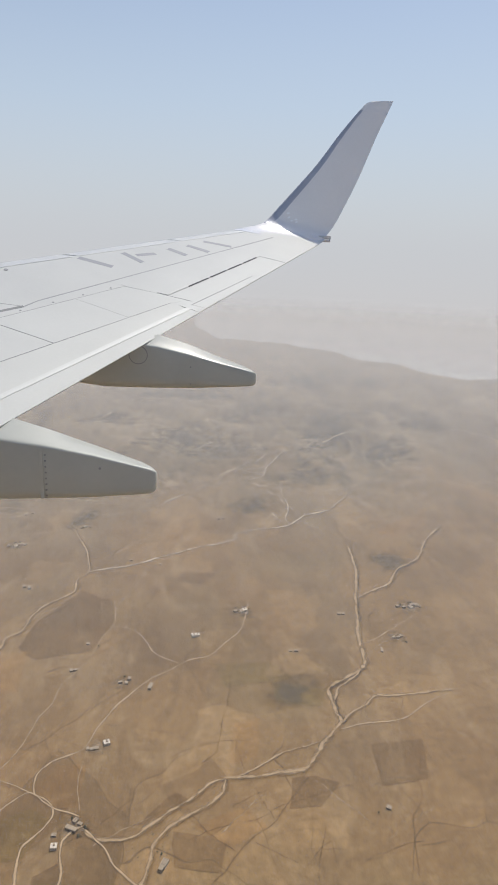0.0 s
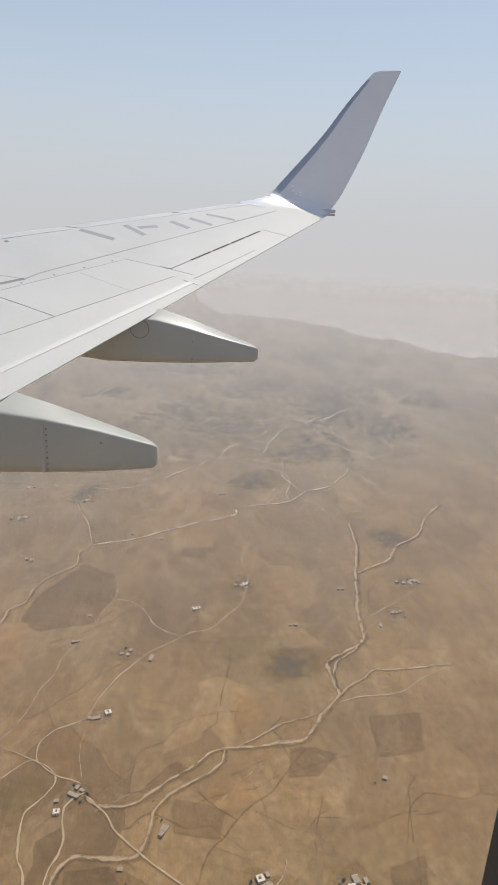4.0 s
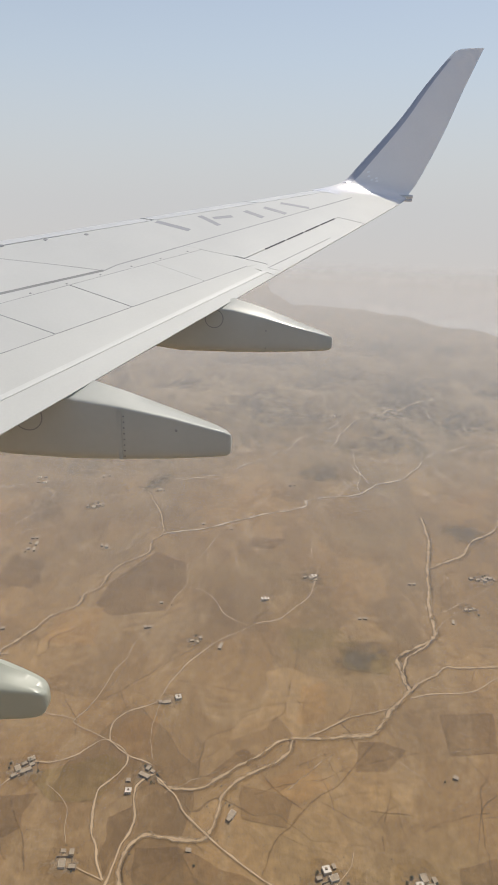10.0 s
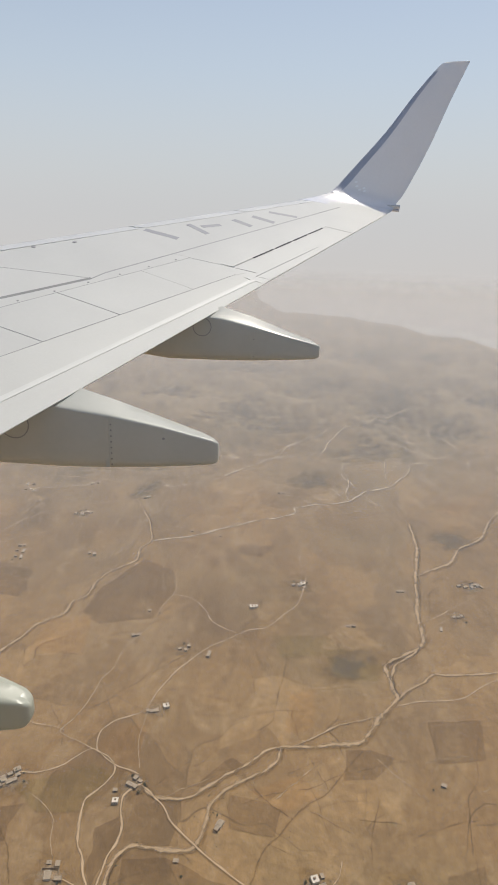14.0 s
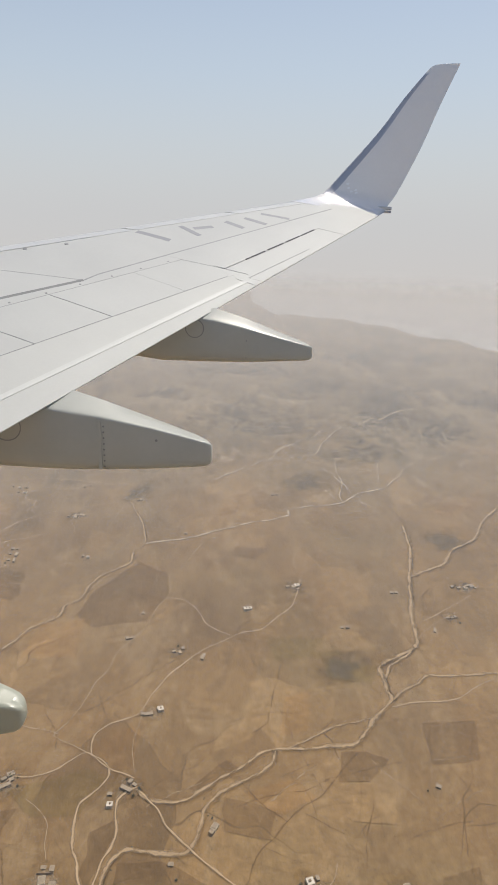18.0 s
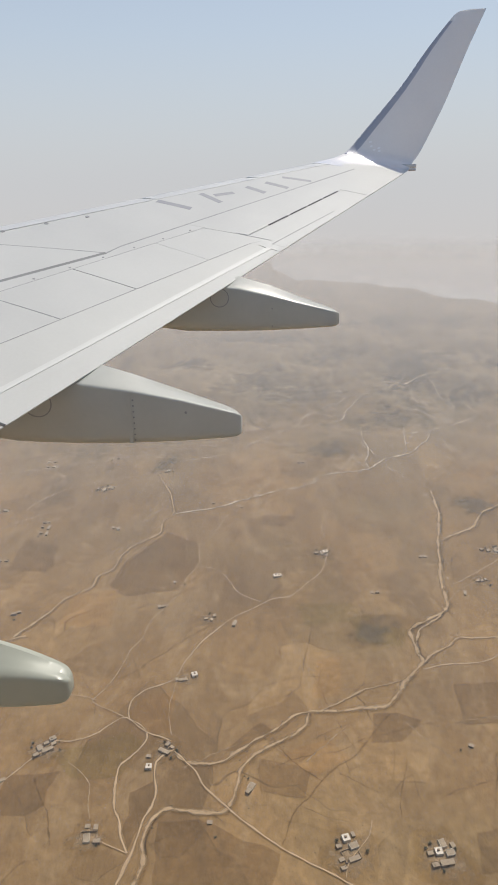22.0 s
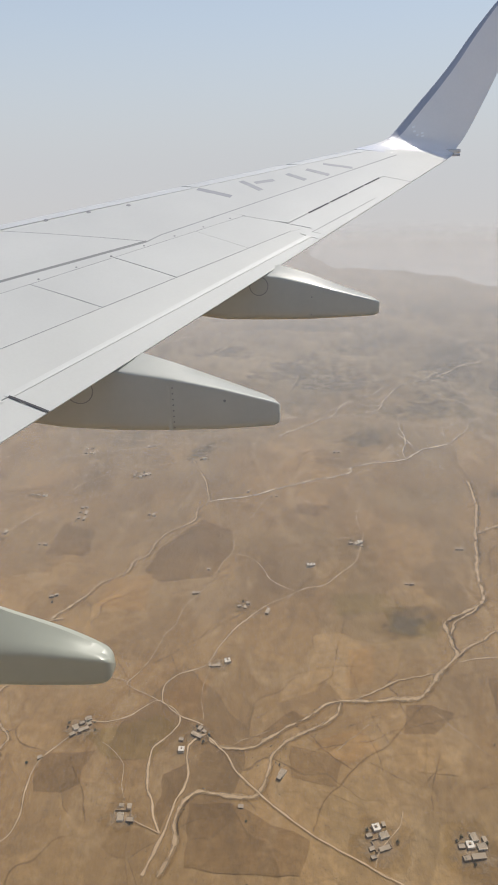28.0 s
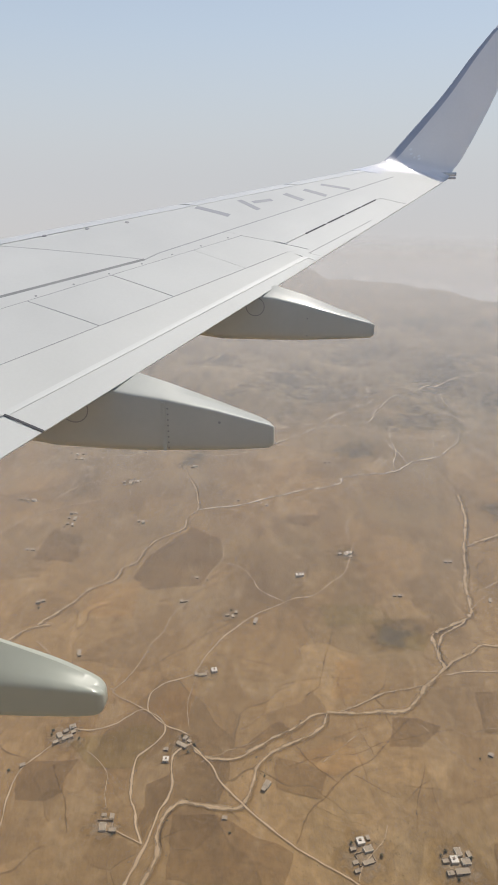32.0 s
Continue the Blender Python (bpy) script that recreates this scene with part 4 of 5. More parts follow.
dark_patch(-199, 1161, 33, 48, 112)
dark_patch(52, 2220, 116, 95, 119)

# ---- haze over the distance, imitated by translucent sheets and a glowing shell ----
def haze_material(glow=False):
    m = bpy.data.materials.new("air_haze")
    m.use_nodes = True
    nt = m.node_tree
    n, l = nt.nodes, nt.links
    n.remove(n["Principled BSDF"])
    out = n["Material Output"]
    co = n.new("ShaderNodeTexCoord")
    sep = n.new("ShaderNodeSeparateXYZ")
    l.new(co.outputs["Object"], sep.inputs[0])

    def math_node(op, a, c=None):
        x = n.new("ShaderNodeMath")
        x.operation = op
        for i, v in enumerate((a, c)):
            if v is None:
                continue
            if isinstance(v, (int, float)):
                x.inputs[i].default_value = v
            else:
                l.new(v, x.inputs[i])
        return x.outputs[0]
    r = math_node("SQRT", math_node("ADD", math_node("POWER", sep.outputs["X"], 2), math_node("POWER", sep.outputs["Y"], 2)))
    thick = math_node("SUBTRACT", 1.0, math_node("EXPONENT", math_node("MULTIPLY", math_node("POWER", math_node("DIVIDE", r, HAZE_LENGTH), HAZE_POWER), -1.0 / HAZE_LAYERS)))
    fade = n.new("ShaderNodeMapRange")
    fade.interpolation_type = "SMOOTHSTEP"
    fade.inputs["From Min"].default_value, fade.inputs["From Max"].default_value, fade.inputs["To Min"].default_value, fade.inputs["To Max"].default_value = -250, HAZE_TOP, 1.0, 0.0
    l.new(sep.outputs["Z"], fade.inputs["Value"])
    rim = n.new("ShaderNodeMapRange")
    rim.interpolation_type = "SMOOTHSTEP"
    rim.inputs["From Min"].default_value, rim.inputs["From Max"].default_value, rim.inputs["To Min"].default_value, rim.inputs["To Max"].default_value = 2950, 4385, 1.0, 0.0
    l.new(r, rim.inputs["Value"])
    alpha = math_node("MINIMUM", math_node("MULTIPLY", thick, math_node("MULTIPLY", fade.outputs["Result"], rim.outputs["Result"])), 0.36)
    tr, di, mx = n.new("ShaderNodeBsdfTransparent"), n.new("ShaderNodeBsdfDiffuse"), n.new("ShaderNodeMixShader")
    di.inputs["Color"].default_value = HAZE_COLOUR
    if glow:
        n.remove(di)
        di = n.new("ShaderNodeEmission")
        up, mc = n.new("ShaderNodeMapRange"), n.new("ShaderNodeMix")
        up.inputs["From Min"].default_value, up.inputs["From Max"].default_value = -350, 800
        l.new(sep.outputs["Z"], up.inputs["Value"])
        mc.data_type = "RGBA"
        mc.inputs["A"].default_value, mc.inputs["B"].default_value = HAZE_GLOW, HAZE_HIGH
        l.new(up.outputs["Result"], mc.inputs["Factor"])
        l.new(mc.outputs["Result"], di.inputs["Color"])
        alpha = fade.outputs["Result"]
    l.new(alpha, mx.inputs[0])
    l.new(tr.outputs[0], mx.inputs[1])
    l.new(di.outputs[0], mx.inputs[2])
    l.new(mx.outputs[0], out.inputs["Surface"])
    return m


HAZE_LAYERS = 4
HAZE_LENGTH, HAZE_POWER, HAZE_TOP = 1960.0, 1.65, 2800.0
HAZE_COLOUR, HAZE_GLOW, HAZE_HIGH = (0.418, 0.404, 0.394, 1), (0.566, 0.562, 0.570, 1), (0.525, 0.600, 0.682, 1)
def haze_shell(name, profile, glow, label):
    rows = [[Vector((r * math.sin(a), r * math.cos(a), z)) for a in lin(0, 2 * math.pi, 96)[:-1]] for r, z in profile]
    ob = part(name, loft(rows, caps=False), haze_material(glow), None, "", True)
    return tagged(ob, label, "haze", kind="structure")
# shadowless sheets painted as air haze, their opacity growing with distance
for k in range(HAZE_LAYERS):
    haze_layer = haze_shell("backdrop_haze", [(r, z - 5 * k) for r, z in ((60, -420), (700, -410), (1500, -395), (2500, -365), (3400, -345), (4000, -325), (4390, -312))], False, "thin translucent sheets imitating air haze over the land")
    haze_layer.visible_shadow = False
# added emissive shell: its graded glow stands in for haze near the horizon
sky_haze = haze_shell("backdrop_sky_haze", ((4400, -980), (4400, -250), (4400, 300), (4400, 900), (4400, 1500), (4400, 2200)), True, "glowing backdrop shell imitating pale haze low in the sky")
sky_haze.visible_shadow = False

# ---- fields: single plots that stand out from the plain ----
WORDS = {OCHRE: "ochre stubble field on the dry plain", STRAW: "pale straw-coloured field on the dry plain", DARKFIELD: "dark brown ploughed field on the dry plain", OLIVE: "olive-brown fallow field on the dry plain"}
plots = []


def field(mat, corners):
    """One plot with slightly wandering edges, laid on the land."""
    k = len(plots)
    edge = []
    for (x0, y0), (x1, y1) in zip(corners, corners[1:] + corners[:1]):
        edge += [(x0 + (x1 - x0) * q / 10, y0 + (y1 - y0) * q / 10) for q in range(10)]
    edge = [(x + 3 * fbm(x, y, 30, 3, k), y + 3 * fbm(x, y, 30, 3, k + 0.5)) for x, y in edge]
    n = len(edge)
    cx, cy = sum(p[0] for p in edge) / n, sum(p[1] for p in edge) / n
    verts, faces = [], []
    for q in lin(0.05, 1, 9):
        for x, y in edge:
            px, py = cx + (x - cx) * q, cy + (y - cy) * q
            verts.append((px, py, land(px, py) + 0.30 + 0.004 * k))
    for i in range(9):
        for m in range(n):
            a, b = i * n + m, i * n + (m + 1) % n
            faces.append((a, b, b + n, a + n))
    faces.append(tuple(range(n)))
    me = bpy.data.meshes.new("field")
    me.from_pydata(verts, [], faces)
    me.materials.append(mat)
    plots.append(tagged(new("field", me), WORDS[mat], "field", "fields", "structure"))



def wander_line(rnd, x, y, heading, length, bend, stride):
    """Points of a line that winds over the land from one place."""
    pts = [(x, y)]
    for _ in range(max(3, int(length / stride))):
        heading += rnd.gauss(0, bend)
        x, y = x + stride * math.cos(heading), y + stride * math.sin(heading)
        pts.append((x, y))
    return pts


def rills():
    """Pale washes branching over the stony hills, and thin balks between the fields nearer by."""
    rnd = random.Random(77)
    for k in range(34):
        y = rnd.uniform(1250, 2500)
        x = rnd.uniform(-0.36, 0.42) * y
        h = rnd.choice((0.5, 0.7, 2.3, 1.2)) + rnd.gauss(0, 0.2)
        main = wander_line(rnd, x, y, h, rnd.uniform(160, 420), 0.38, 34)
        tagged(new("dry_wash", ribbon(main, rnd.uniform(2.2, 4.6), 0.8, 7, 300 + k, PALE_BED)), "thin pale wash winding between stony hills", "wash", kind="structure")
        if k % 2:
            px, py = main[len(main) // 2]
            side = wander_line(rnd, px, py, h + rnd.choice((-0.9, 0.9)), rnd.uniform(80, 180), 0.4, 26)
            tagged(new("dry_wash", ribbon(side, rnd.uniform(1.6, 3.0), 0.9, 5, 400 + k, PALE_BED)), "thin pale wash winding between stony hills", "wash", kind="structure")
    for k in range(46):
        y = rnd.uniform(420, 1350)
        x = rnd.uniform(-0.36, 0.42) * y
        h = rnd.choice((0.45, 0.6, 0.5, 2.05)) + rnd.gauss(0, 0.14)
        line = wander_line(rnd, x, y, h, rnd.uniform(50, 190), 0.13, 22)
        pale = k % 3 == 0
        tagged(new("field_balk", ribbon(line, rnd.uniform(0.7, 1.3) * (1 + y / 1500), 0.5, 2, 500 + k, SAND if pale else DARK_STRIP)), "thin pale balk between dry fields" if pale else "thin dark balk between dry fields", "balk", kind="structure")


rills()
field(DARKFIELD, [(-157, 897), (-109, 857), (-100, 803), (-123, 734), (-189, 728), (-217, 755), (-204, 806), (-173, 859)])
field(OLIVE, [(-213, 473), (-168, 484), (-143, 498), (-121, 483), (-139, 447), (-178, 442)])
field(DARKFIELD, [(-125, 431), (-106, 441), (-101, 423), (-111, 392), (-116, 373), (-123, 388)])
field(OCHRE, [(-144, 518), (-126, 546), (-99, 546), (-99, 496), (-121, 497)])
field(DARKFIELD, [(-244, 427), (-202, 436), (-195, 412), (-210, 402), (-234, 401)])
field(OCHRE, [(52, 602), (78, 613), (73, 553), (45, 549)])
field(STRAW, [(112, 393), (128, 393), (120, 343), (99, 342)])
field(DARKFIELD, [(104, 527), (127, 527), (149, 517), (125, 487), (96, 488)])
field(DARKFIELD, [(-47, 475), (-10, 509), (6, 499), (-32, 474)])
field(DARKFIELD, [(-10, 467), (36, 455), (30, 425), (-10, 431)])
field(OCHRE, [(337, 1099), (475, 1216), (442, 1118), (365, 1072)])
field(DARKFIELD, [(-360, 843), (-316, 839), (-308, 795), (-347, 777)])
field(DARKFIELD, [(-13, 945), (40, 948), (21, 905), (-13, 917)])
field(STRAW, [(-259, 716), (-215, 729), (-201, 668), (-251, 660)])
field(OLIVE, [(99, 675), (163, 655), (151, 625), (101, 639)])
field(DARKFIELD, [(-96, 401), (-62, 403), (9, 374), (-1, 342), (-91, 342)])
field(STRAW, [(10, 773), (65, 789), (52, 709), (16, 700)])
field(OCHRE, [(5, 468), (55, 491), (74, 469), (41, 450)])
field(DARKFIELD, [(194, 565), (248, 566), (237, 514), (190, 509)])
field(STRAW, [(106, 472), (149, 474), (139, 441), (104, 445)])
field(OLIVE, [(31, 710), (102, 707), (127, 679), (42, 661)])
field(DARKFIELD, [(168, 393), (200, 403), (194, 363), (162, 359)])
field(STRAW, [(93, 686), (119, 730), (175, 717), (162, 682)])
field(OCHRE, [(-425, 392), (-389, 425), (-338, 390), (-377, 356)])
field(STRAW, [(-318, 468), (-299, 470), (-286, 453), (-288, 431), (-320, 425)])
field(STRAW, [(-352, 493), (-340, 520), (-319, 520), (-310, 479), (-342, 472)])
field(DARKFIELD, [(-343, 416), (-317, 416), (-298, 374), (-312, 367), (-328, 377)])
field(DARKFIELD, [(-241, 444), (-192, 451), (-202, 413), (-239, 414)])
field(DARKFIELD, [(-368, 865), (-313, 851), (-311, 781), (-364, 782)])
field(STRAW, [(-440, 526), (-391, 541), (-361, 510), (-415, 482)])
field(DARKFIELD, [(-486, 475), (-410, 472), (-362, 436), (-404, 413), (-459, 425)])
field(OCHRE, [(-255, 731), (-204, 745), (-195, 660), (-260, 672)])

# ---- farmsteads ----
WHITEWASH = material("sunlit_whitewash", (0.56, 0.48, 0.37), 0.85, vary=0.18, scale=0.8, fine=6)
MUD = material("mud_plaster", (0.25, 0.185, 0.12), 0.9, vary=0.2, scale=0.8, fine=6)
CONCRETE = material("roof_concrete", (0.31, 0.24, 0.16), 0.85, vary=0.22, scale=0.6, fine=5)
PALE_ROOF = material("pale_roof_screed", (0.62, 0.55, 0.45), 0.8, vary=0.15, scale=0.6, fine=5)
DARK = material("dark_opening", (0.035, 0.03, 0.025), 0.7, vary=0.3, scale=3, fine=20)
LEAF = material("dusty_foliage", (0.060, 0.062, 0.034), 0.85, vary=0.35, scale=0.9, fine=8)
BARK = material("grey_bark", (0.14, 0.11, 0.085), 0.9)


def farmhouse(L, D, H, wall_mat, roof_mat, label, hut=False):
    """Flat-roofed house: walls, roof inside a parapet, door, windows, sometimes a stair hut on top."""
    ob = thing("farmhouse", label, "house", group="farm buildings")
    part("wall", box(-L / 2, L / 2, -D / 2, D / 2, -1.5, H, 0.05), wall_mat, ob)
    part("roof", box(-L / 2 + 0.25, L / 2 - 0.25, -D / 2 + 0.25, D / 2 - 0.25, H - 0.1, H + 0.06), roof_mat, ob)
    for x0, x1, y0, y1 in ((-L / 2, L / 2, -D / 2, -D / 2 + 0.22), (-L / 2, L / 2, D / 2 - 0.22, D / 2), (-L / 2, -L / 2 + 0.22, -D / 2 + 0.22, D / 2 - 0.22), (L / 2 - 0.22, L / 2, -D / 2 + 0.22, D / 2 - 0.22)):
        part("parapet", box(x0, x1, y0, y1, H + 0.002, H + 0.4), wall_mat, ob)
    part("door", box(-0.5, 0.5, -D / 2 - 0.06, -D / 2 + 0.1, 0, 2.1), DARK, ob)
    for x in (-L * 0.32, L * 0.32):
        part("window", box(x - 0.45, x + 0.45, -D / 2 - 0.05, -D / 2 + 0.1, 1.0, 2.0), DARK, ob)
    if hut:
        part("stair_hut", box(-L * 0.1, L * 0.16, -D * 0.1, D * 0.2, H + 0.06, H + 1.5, 0.04), MUD, ob, "mud-plastered rooftop stair hut")
    return ob


def shed(L, D, H, label):
    ob = thing("shed", label, "shed", group="farm buildings")
    part("wall", box(-L / 2, L / 2, -D / 2, D / 2, -1.5, H), MUD, ob)
    bm = loft([[Vector((x, -D / 2 - 0.3, H)), Vector((x, -D / 2 - 0.3, H + 0.12)), Vector((x, D / 2 + 0.3, H + 0.62)), Vector((x, D / 2 + 0.3, H + 0.5))] for x in (-L / 2 - 0.2, L / 2 + 0.2)])
    part("roof", bm, CONCRETE, ob, "sloping sheet roof")
    part("door", box(-1.1, 1.1, -D / 2 - 0.05, -D / 2 + 0.1, 0, 2.2), DARK, ob)
    return ob


def yard(L, D, label):
    ob = thing("yard_wall", label, "wall", group="yard walls")
    for x0, x1, y0, y1 in ((-L / 2, L / 2, D / 2 - 0.35, D / 2), (-L / 2, -L / 2 + 0.35, -D / 2, D / 2 - 0.35), (L / 2 - 0.35, L / 2, -D / 2, D / 2 - 0.35), (-L / 2, -1.5, -D / 2 - 0.35, -D / 2), (1.5, L / 2, -D / 2 - 0.35, -D / 2)):
        part("wall", box(x0, x1, y0, y1, -1.0, 1.6), MUD, ob)
    return ob


def tree(label, seed):
    rnd = random.Random(seed)
    ob = thing("tree", label, "tree", group="farm trees")
    part("trunk", loft([[Vector((r * math.cos(a), r * math.sin(a), z)) for a in lin(0, 2 * math.pi, 6)[:-1]] for z, r in ((-0.3, 0.18), (0.8, 0.12), (1.8, 0.07))]), BARK, ob)
    bm = bmesh.new()
    for k in range(70):
        a, rr, z = rnd.uniform(0, 6.28), 1.5 * math.sqrt(rnd.random()), rnd.uniform(0.9, 3.0)
        rr *= 1.15 - abs(z - 1.7) * 0.45
        c = Vector((rr * math.cos(a), rr * math.sin(a), z))
        ax = Vector((rnd.uniform(-1, 1), rnd.uniform(-1, 1), rnd.uniform(-1, 1))).normalized()
        sd = ax.orthogonal().normalized()
        up = ax.cross(sd)
        s = rnd.uniform(0.25, 0.5)
        vs = [bm.verts.new(c + d * s) for d in (sd, up, -sd, -up, ax * 0.5, -ax * 0.5)]
        for f in ((0, 1, 4), (1, 2, 4), (2, 3, 4), (3, 0, 4), (1, 0, 5), (2, 1, 5), (3, 2, 5), (0, 3, 5)):
            bm.faces.new([vs[i] for i in f])
    part("crown", bm, LEAF, ob)
    return ob


KINDS = [farmhouse(9, 6.5, 3.0, WHITEWASH, CONCRETE, "flat-roofed whitewashed farmhouse on the dry plain"), farmhouse(7, 5, 2.8, MUD, CONCRETE, "small mud-plastered farmhouse with a flat roof"),
         farmhouse(8, 8, 3.2, WHITEWASH, PALE_ROOF, "square white farmhouse with a pale flat roof", True), shed(13, 4.5, 2.6, "long mud-walled shed with a sheet roof"), shed(6, 4, 2.3, "small mud-walled shed with a sheet roof")]
YARD, TREE = yard(17, 13, "low mud wall around a farmyard"), [tree("dusty dark green tree beside a farmhouse", 5), tree("dusty dark green tree beside a farmhouse", 6)]
used = set()


def put(ob, x, y, rot, size=1.0, sink=0.0):
    m = pose(x, y, land(x, y) - sink, 0, 0, rot)
    if ob.name in used:
        c = copy_thing(ob, m)
        c.scale = (size,) * 3
        return c
    used.add(ob.name)
    ob.matrix_basis = m
    ob.scale = (size,) * 3
    return ob


rnd = random.Random(11)


TRODDEN = track_material("trodden_yard_earth", (0.37, 0.265, 0.158), (0.24, 0.165, 0.095), 0.6, 1.0, 0.16, 2.2)


def trodden(x, y, r, seed):
    """Bare trampled ground round a farm, thinning out into the fields."""
    n, verts, faces, inward = 36, [], [], []
    for q in lin(0.1, 1, 6):
        for k in range(n):
            a = 2 * math.pi * k / n
            f = q * r * (1 + 0.5 * fbm(math.cos(a), math.sin(a), 0.9, 3, seed + x))
            verts.append((x + f * math.cos(a), y + f * math.sin(a), land(x + f * math.cos(a), y + f * math.sin(a)) + 0.6))
            inward.append(0.5 - 0.5 * q)
    for i in range(6):
        for k in range(n):
            a, b = i * n + k, i * n + (k + 1) % n
            faces.append((a, b, b + n, a + n))
    faces.append(tuple(range(n)))
    me = bpy.data.meshes.new("yard_ground")
    me.from_pydata(verts, [], faces)
    layer = me.uv_layers.new(name="across")
    for loop in me.loops:
        layer.data[loop.index].uv = (inward[loop.vertex_index], 0)
    me.materials.append(TRODDEN)
    tagged(new("yard_ground", me), "pale trampled earth around a farm", "ground", kind="structure")


def farm(x, y, rot, houses, walled, trees):
    c, s = math.cos(radians(rot)), math.sin(radians(rot))
    for kind, dx, dy in houses:
        put(KINDS[kind], x + (dx * c - dy * s) * 0.7, y + (dx * s + dy * c) * 0.7, rot + (90 if (kind + int(dx)) % 3 == 0 else 0) + rnd.uniform(-4, 4), rnd.uniform(0.64, 0.84))
    if len(houses) > 2:
        trodden(x, y, 9 + 2.2 * len(houses), rot)
    if walled:
        put(YARD, x + 1, y - 1, rot, 0.8)
    for k in range(trees):
        a, r = rnd.uniform(0, 6.28), rnd.uniform(9, 15)
        put(TREE[k % 2], x + r * math.cos(a), y + r * math.sin(a), rnd.uniform(0, 360), rnd.uniform(0.6, 1.0))


farm(-215, 475, 35, ((0, -6, 3), (1, 4, 6), (3, 2, -5), (4, 12, 0), (1, -14, -6), (0, 14, 9)), 1, 6)
farm(-100, 475, 60, ((3, -3, 0), (1, 9, 3), (4, 8, -5)), 0, 4)
farm(-113, 458, 0, ((2, 0, -2), (4, -3, 14)), 0, 0)
farm(-90, 570, 15, ((2, 12, 4), (3, -7, -3), (1, -16, 0)), 0, 0)
farm(-78, 676, 10, ((1, -2, 0), (4, 8, -4), (1, 14, 8)), 0, 2)
farm(-44, 669, 350, ((3, 0, 0),), 0, 0)
farm(74, 828, 20, ((0, 0, 0), (1, -12, 3), (2, 8, 3), (4, 6, -9)), 0, 3)
farm(7, 769, 10, ((2, 0, 0), (2, 7, 1)), 0, 0)
farm(-151, 384, 5, ((0, 0, -5), (4, -2, 14), (4, 8, 12), (1, 12, -8)), 1, 1)
farm(-20, 430, 65, ((1, 0, 0), (0, 7, 0)), 0, 1)
farm(62, 373, 20, ((2, 4, 18), (1, -8, 12), (0, 8, 6), (3, 2, -8), (4, -12, -4), (4, 14, 20), (1, -14, -14)), 1, 4)
farm(135, 372, 12, ((2, -2, 6), (0, 10, 2), (3, 2, -8), (1, -12, 6), (4, 17, 10), (0, 6, 14), (1, -12, -8)), 0, 5)
farm(324, 843, 20, ((0, 0, 0), (1, -14, 4), (3, 10, 6), (4, 20, -5), (0, 16, 2), (1, -26, 10)), 0, 4)
farm(282, 765, 15, ((1, 0, 0), (4, -8, 2), (1, 8, 2)), 0, 1)
farm(251, 734, 350, ((3, 0, 0),), 0, 0)
farm(130, 729, 0, ((4, 0, 0), (1, 10, 0)), 0, 0)
farm(-290, 1042, 0, ((0, 0, 0), (1, -16, 3), (3, 10, 8), (1, 20, 4)), 0, 4)
farm(-237, 907, 15, ((0, 0, 0), (4, -10, 8)), 0, 2)
farm(-342, 884, 10, ((3, 0, 0), (4, -12, 3)), 0, 1)
farm(-354, 903, 0, ((1, 0, 0),), 0, 0)
farm(-418, 1136, 0, ((1, 0, 0), (0, 16, 1)), 0, 1)
farm(-306, 1183, 0, ((3, 0, 0), (1, 16, 2)), 0, 0)
farm(-193, 1119, 20, ((1, 0, 0), (0, 10, 3)), 0, 3)
farm(54, 1159, 0, ((1, 0, 0), (4, 12, 2)), 0, 1)
farm(182, 1627, 0, ((0, 0, 0), (1, 20, 5), (3, -18, 4)), 0, 3)
farm(213, 824, 0, ((4, 0, 0), (4, 9, 0)), 0, 0)
farm(-135, 700, 20, ((1, 0, 0), (4, -7, 2)), 0, 0)
farm(-94, 987, 0, ((4, 0, 0),), 0, 1)
farm(-47, 975, 0, ((4, 0, 0),), 0, 1)
farm(188, 482, 330, ((4, 0, 0),), 0, 1)
farm(-128, 752, 0, ((4, 0, 0),), 0, 1)
farm(-52, 401, 0, ((4, 0, 0),), 0, 1)
farm(-455, 812, 35, ((0, 0, 0), (1, 12, 6), (0, -12, -3), (3, 2, 14), (4, -8, 12), (1, 24, 14), (0, 30, 20), (1, -22, -6)), 0, 6)
farm(-441, 953, 0, ((1, 0, 0), (0, 16, 1), (4, -14, 2)), 0, 1)
farm(-355, 919, 0, ((1, 0, 0), (4, 9, 2)), 0, 0)
farm(-344, 902, 0, ((3, 0, 0),), 0, 0)
farm(-382, 803, 0, ((4, 0, 0), (1, 12, 1)), 0, 0)
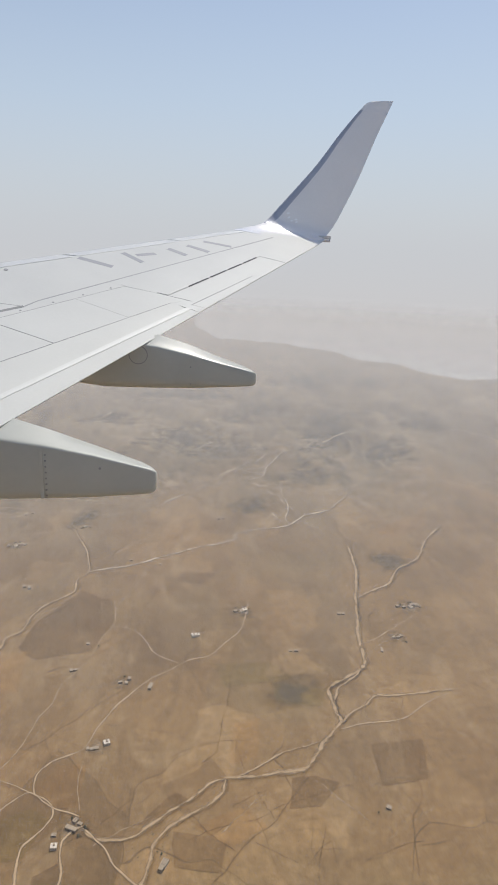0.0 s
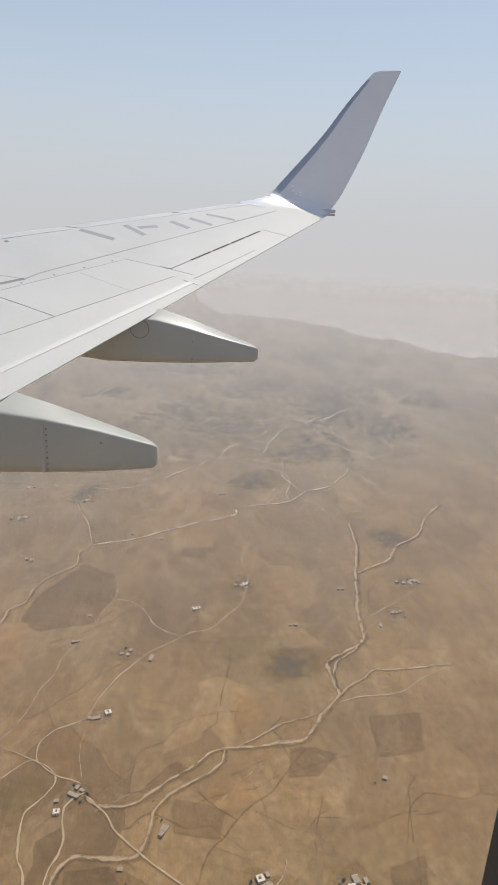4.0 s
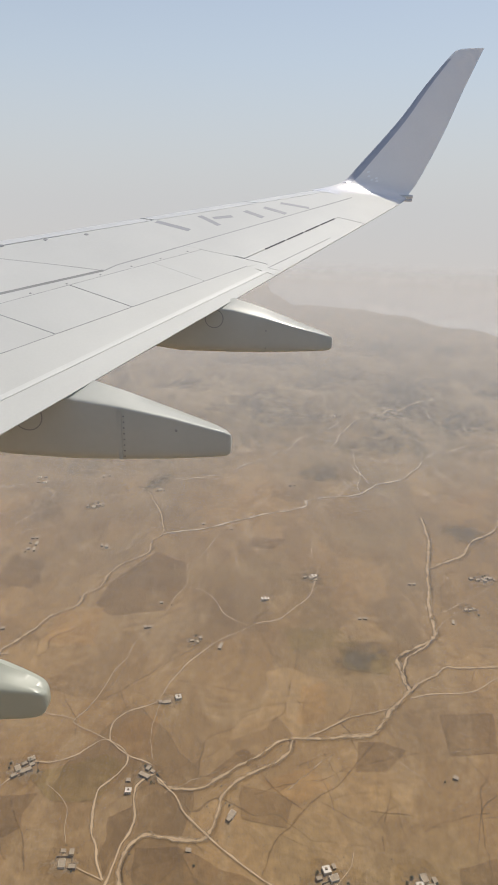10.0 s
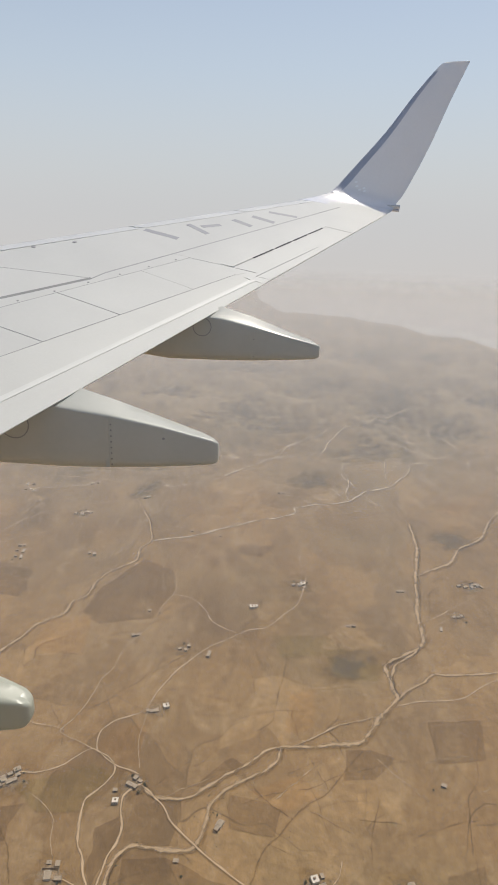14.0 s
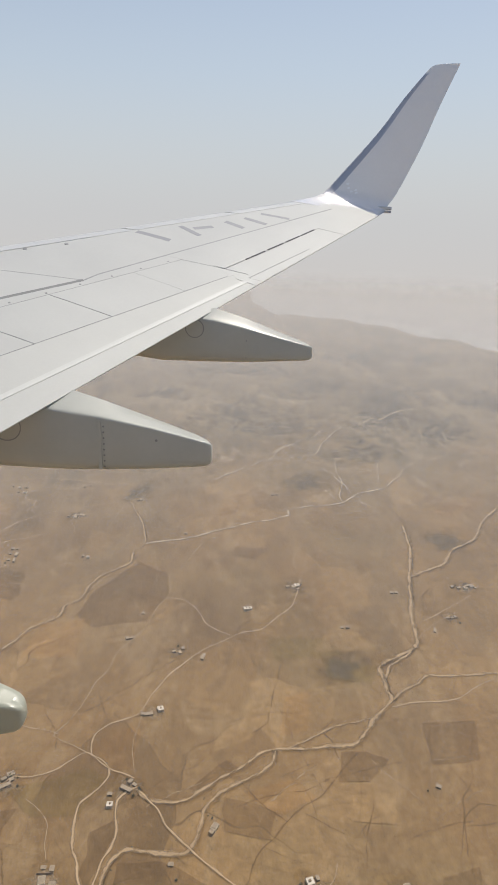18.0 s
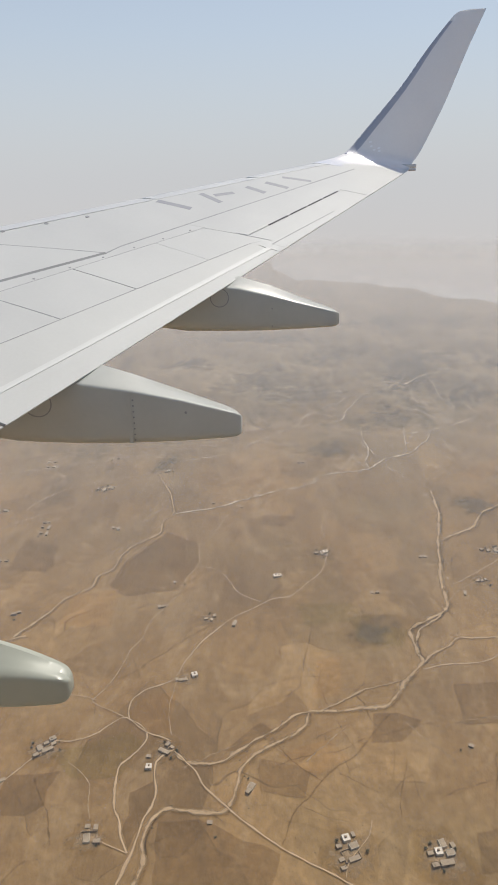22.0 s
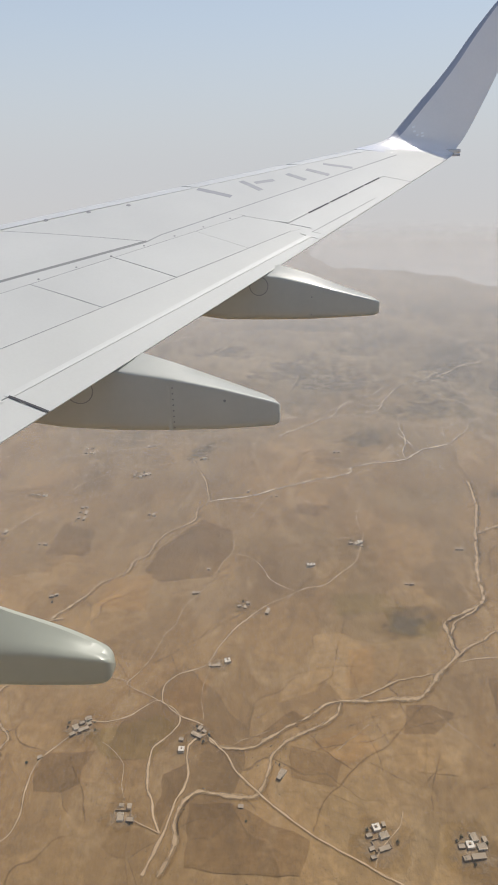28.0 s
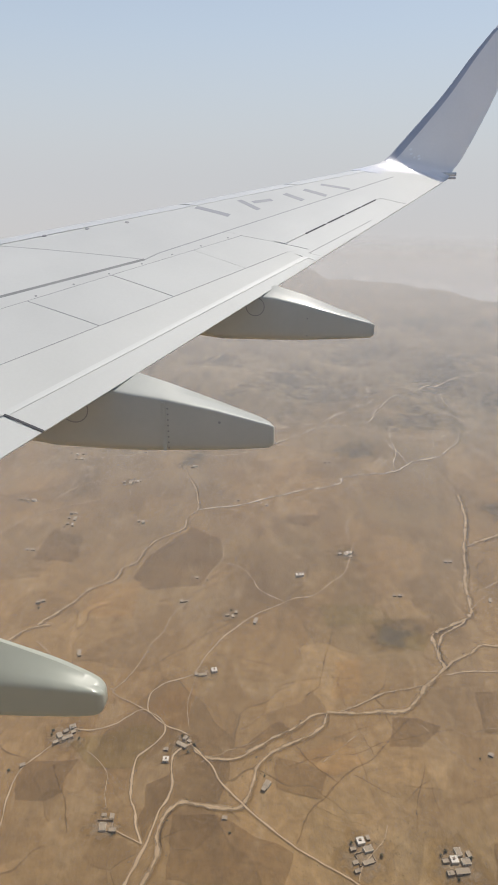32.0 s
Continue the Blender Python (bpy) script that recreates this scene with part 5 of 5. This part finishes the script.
farm(-291, 1049, 0, ((1, 0, 0), (0, 14, 1), (4, 24, 2)), 0, 2)
farm(-424, 1162, 0, ((0, 0, 0), (1, 16, 2)), 0, 2)
farm(-620, 1031, 10, ((0, 0, 0), (1, 14, 2)), 0, 2)
farm(-239, 594, 20, ((3, 0, 0),), 0, 0)
farm(-242, 438, 30, ((4, 0, 0),), 0, 1)
farm(-321, 684, 20, ((1, 0, 0), (4, 9, 3)), 0, 1)
farm(-453, 721, 30, ((4, 0, 0), (3, 3, -9)), 0, 0)

# low scrub scattered over the hills and along the dry beds
def scrub():
    rnd = np.random.RandomState(4)
    verts, faces = [], []
    def clump(x, y, s):
        z = land(x, y)
        k = len(verts)
        for dx, dy, dz in ((1, 0, 0.1), (0.1, 1, 0.2), (-1, 0.2, 0.1), (0, -1, 0.15), (0.1, 0, 0.9)):
            verts.append((x + dx * s * rnd.uniform(0.6, 1.2), y + dy * s * rnd.uniform(0.6, 1.2), z + dz * s))
        faces.extend(((k, k + 1, k + 4), (k + 1, k + 2, k + 4), (k + 2, k + 3, k + 4), (k + 3, k, k + 4)))
    for pts in ROUTES:
        for a, b in zip(pts, pts[1:]):
            for q in range(int(math.hypot(b[0] - a[0], b[1] - a[1]) / 5)):
                t = rnd.rand()
                clump(a[0] + (b[0] - a[0]) * t + rnd.normal(0, 7), a[1] + (b[1] - a[1]) * t + rnd.normal(0, 7), rnd.uniform(0.3, 0.9))
    for k in range(9000):
        r, az = 1150 + 1300 * rnd.rand() ** 1.3, radians(rnd.uniform(-32, 27))
        x, y = r * math.sin(az), r * math.cos(az)
        if fbm(x, y, 240, 4, 21.0) > 0.12:
            clump(x, y, rnd.uniform(0.4, 1.1))
    for k in range(2500):
        r, az = rnd.uniform(330, 1000), radians(rnd.uniform(-35, 28))
        clump(r * math.sin(az), r * math.cos(az), rnd.uniform(0.2, 0.6))
    me = bpy.data.meshes.new("scrub")
    me.from_pydata(verts, [], faces)
    me.materials.append(LEAF)
    return me
tagged(new("scrub", scrub()), "dark dry scrub scattered over stony ground", "scrub", kind="stuff")
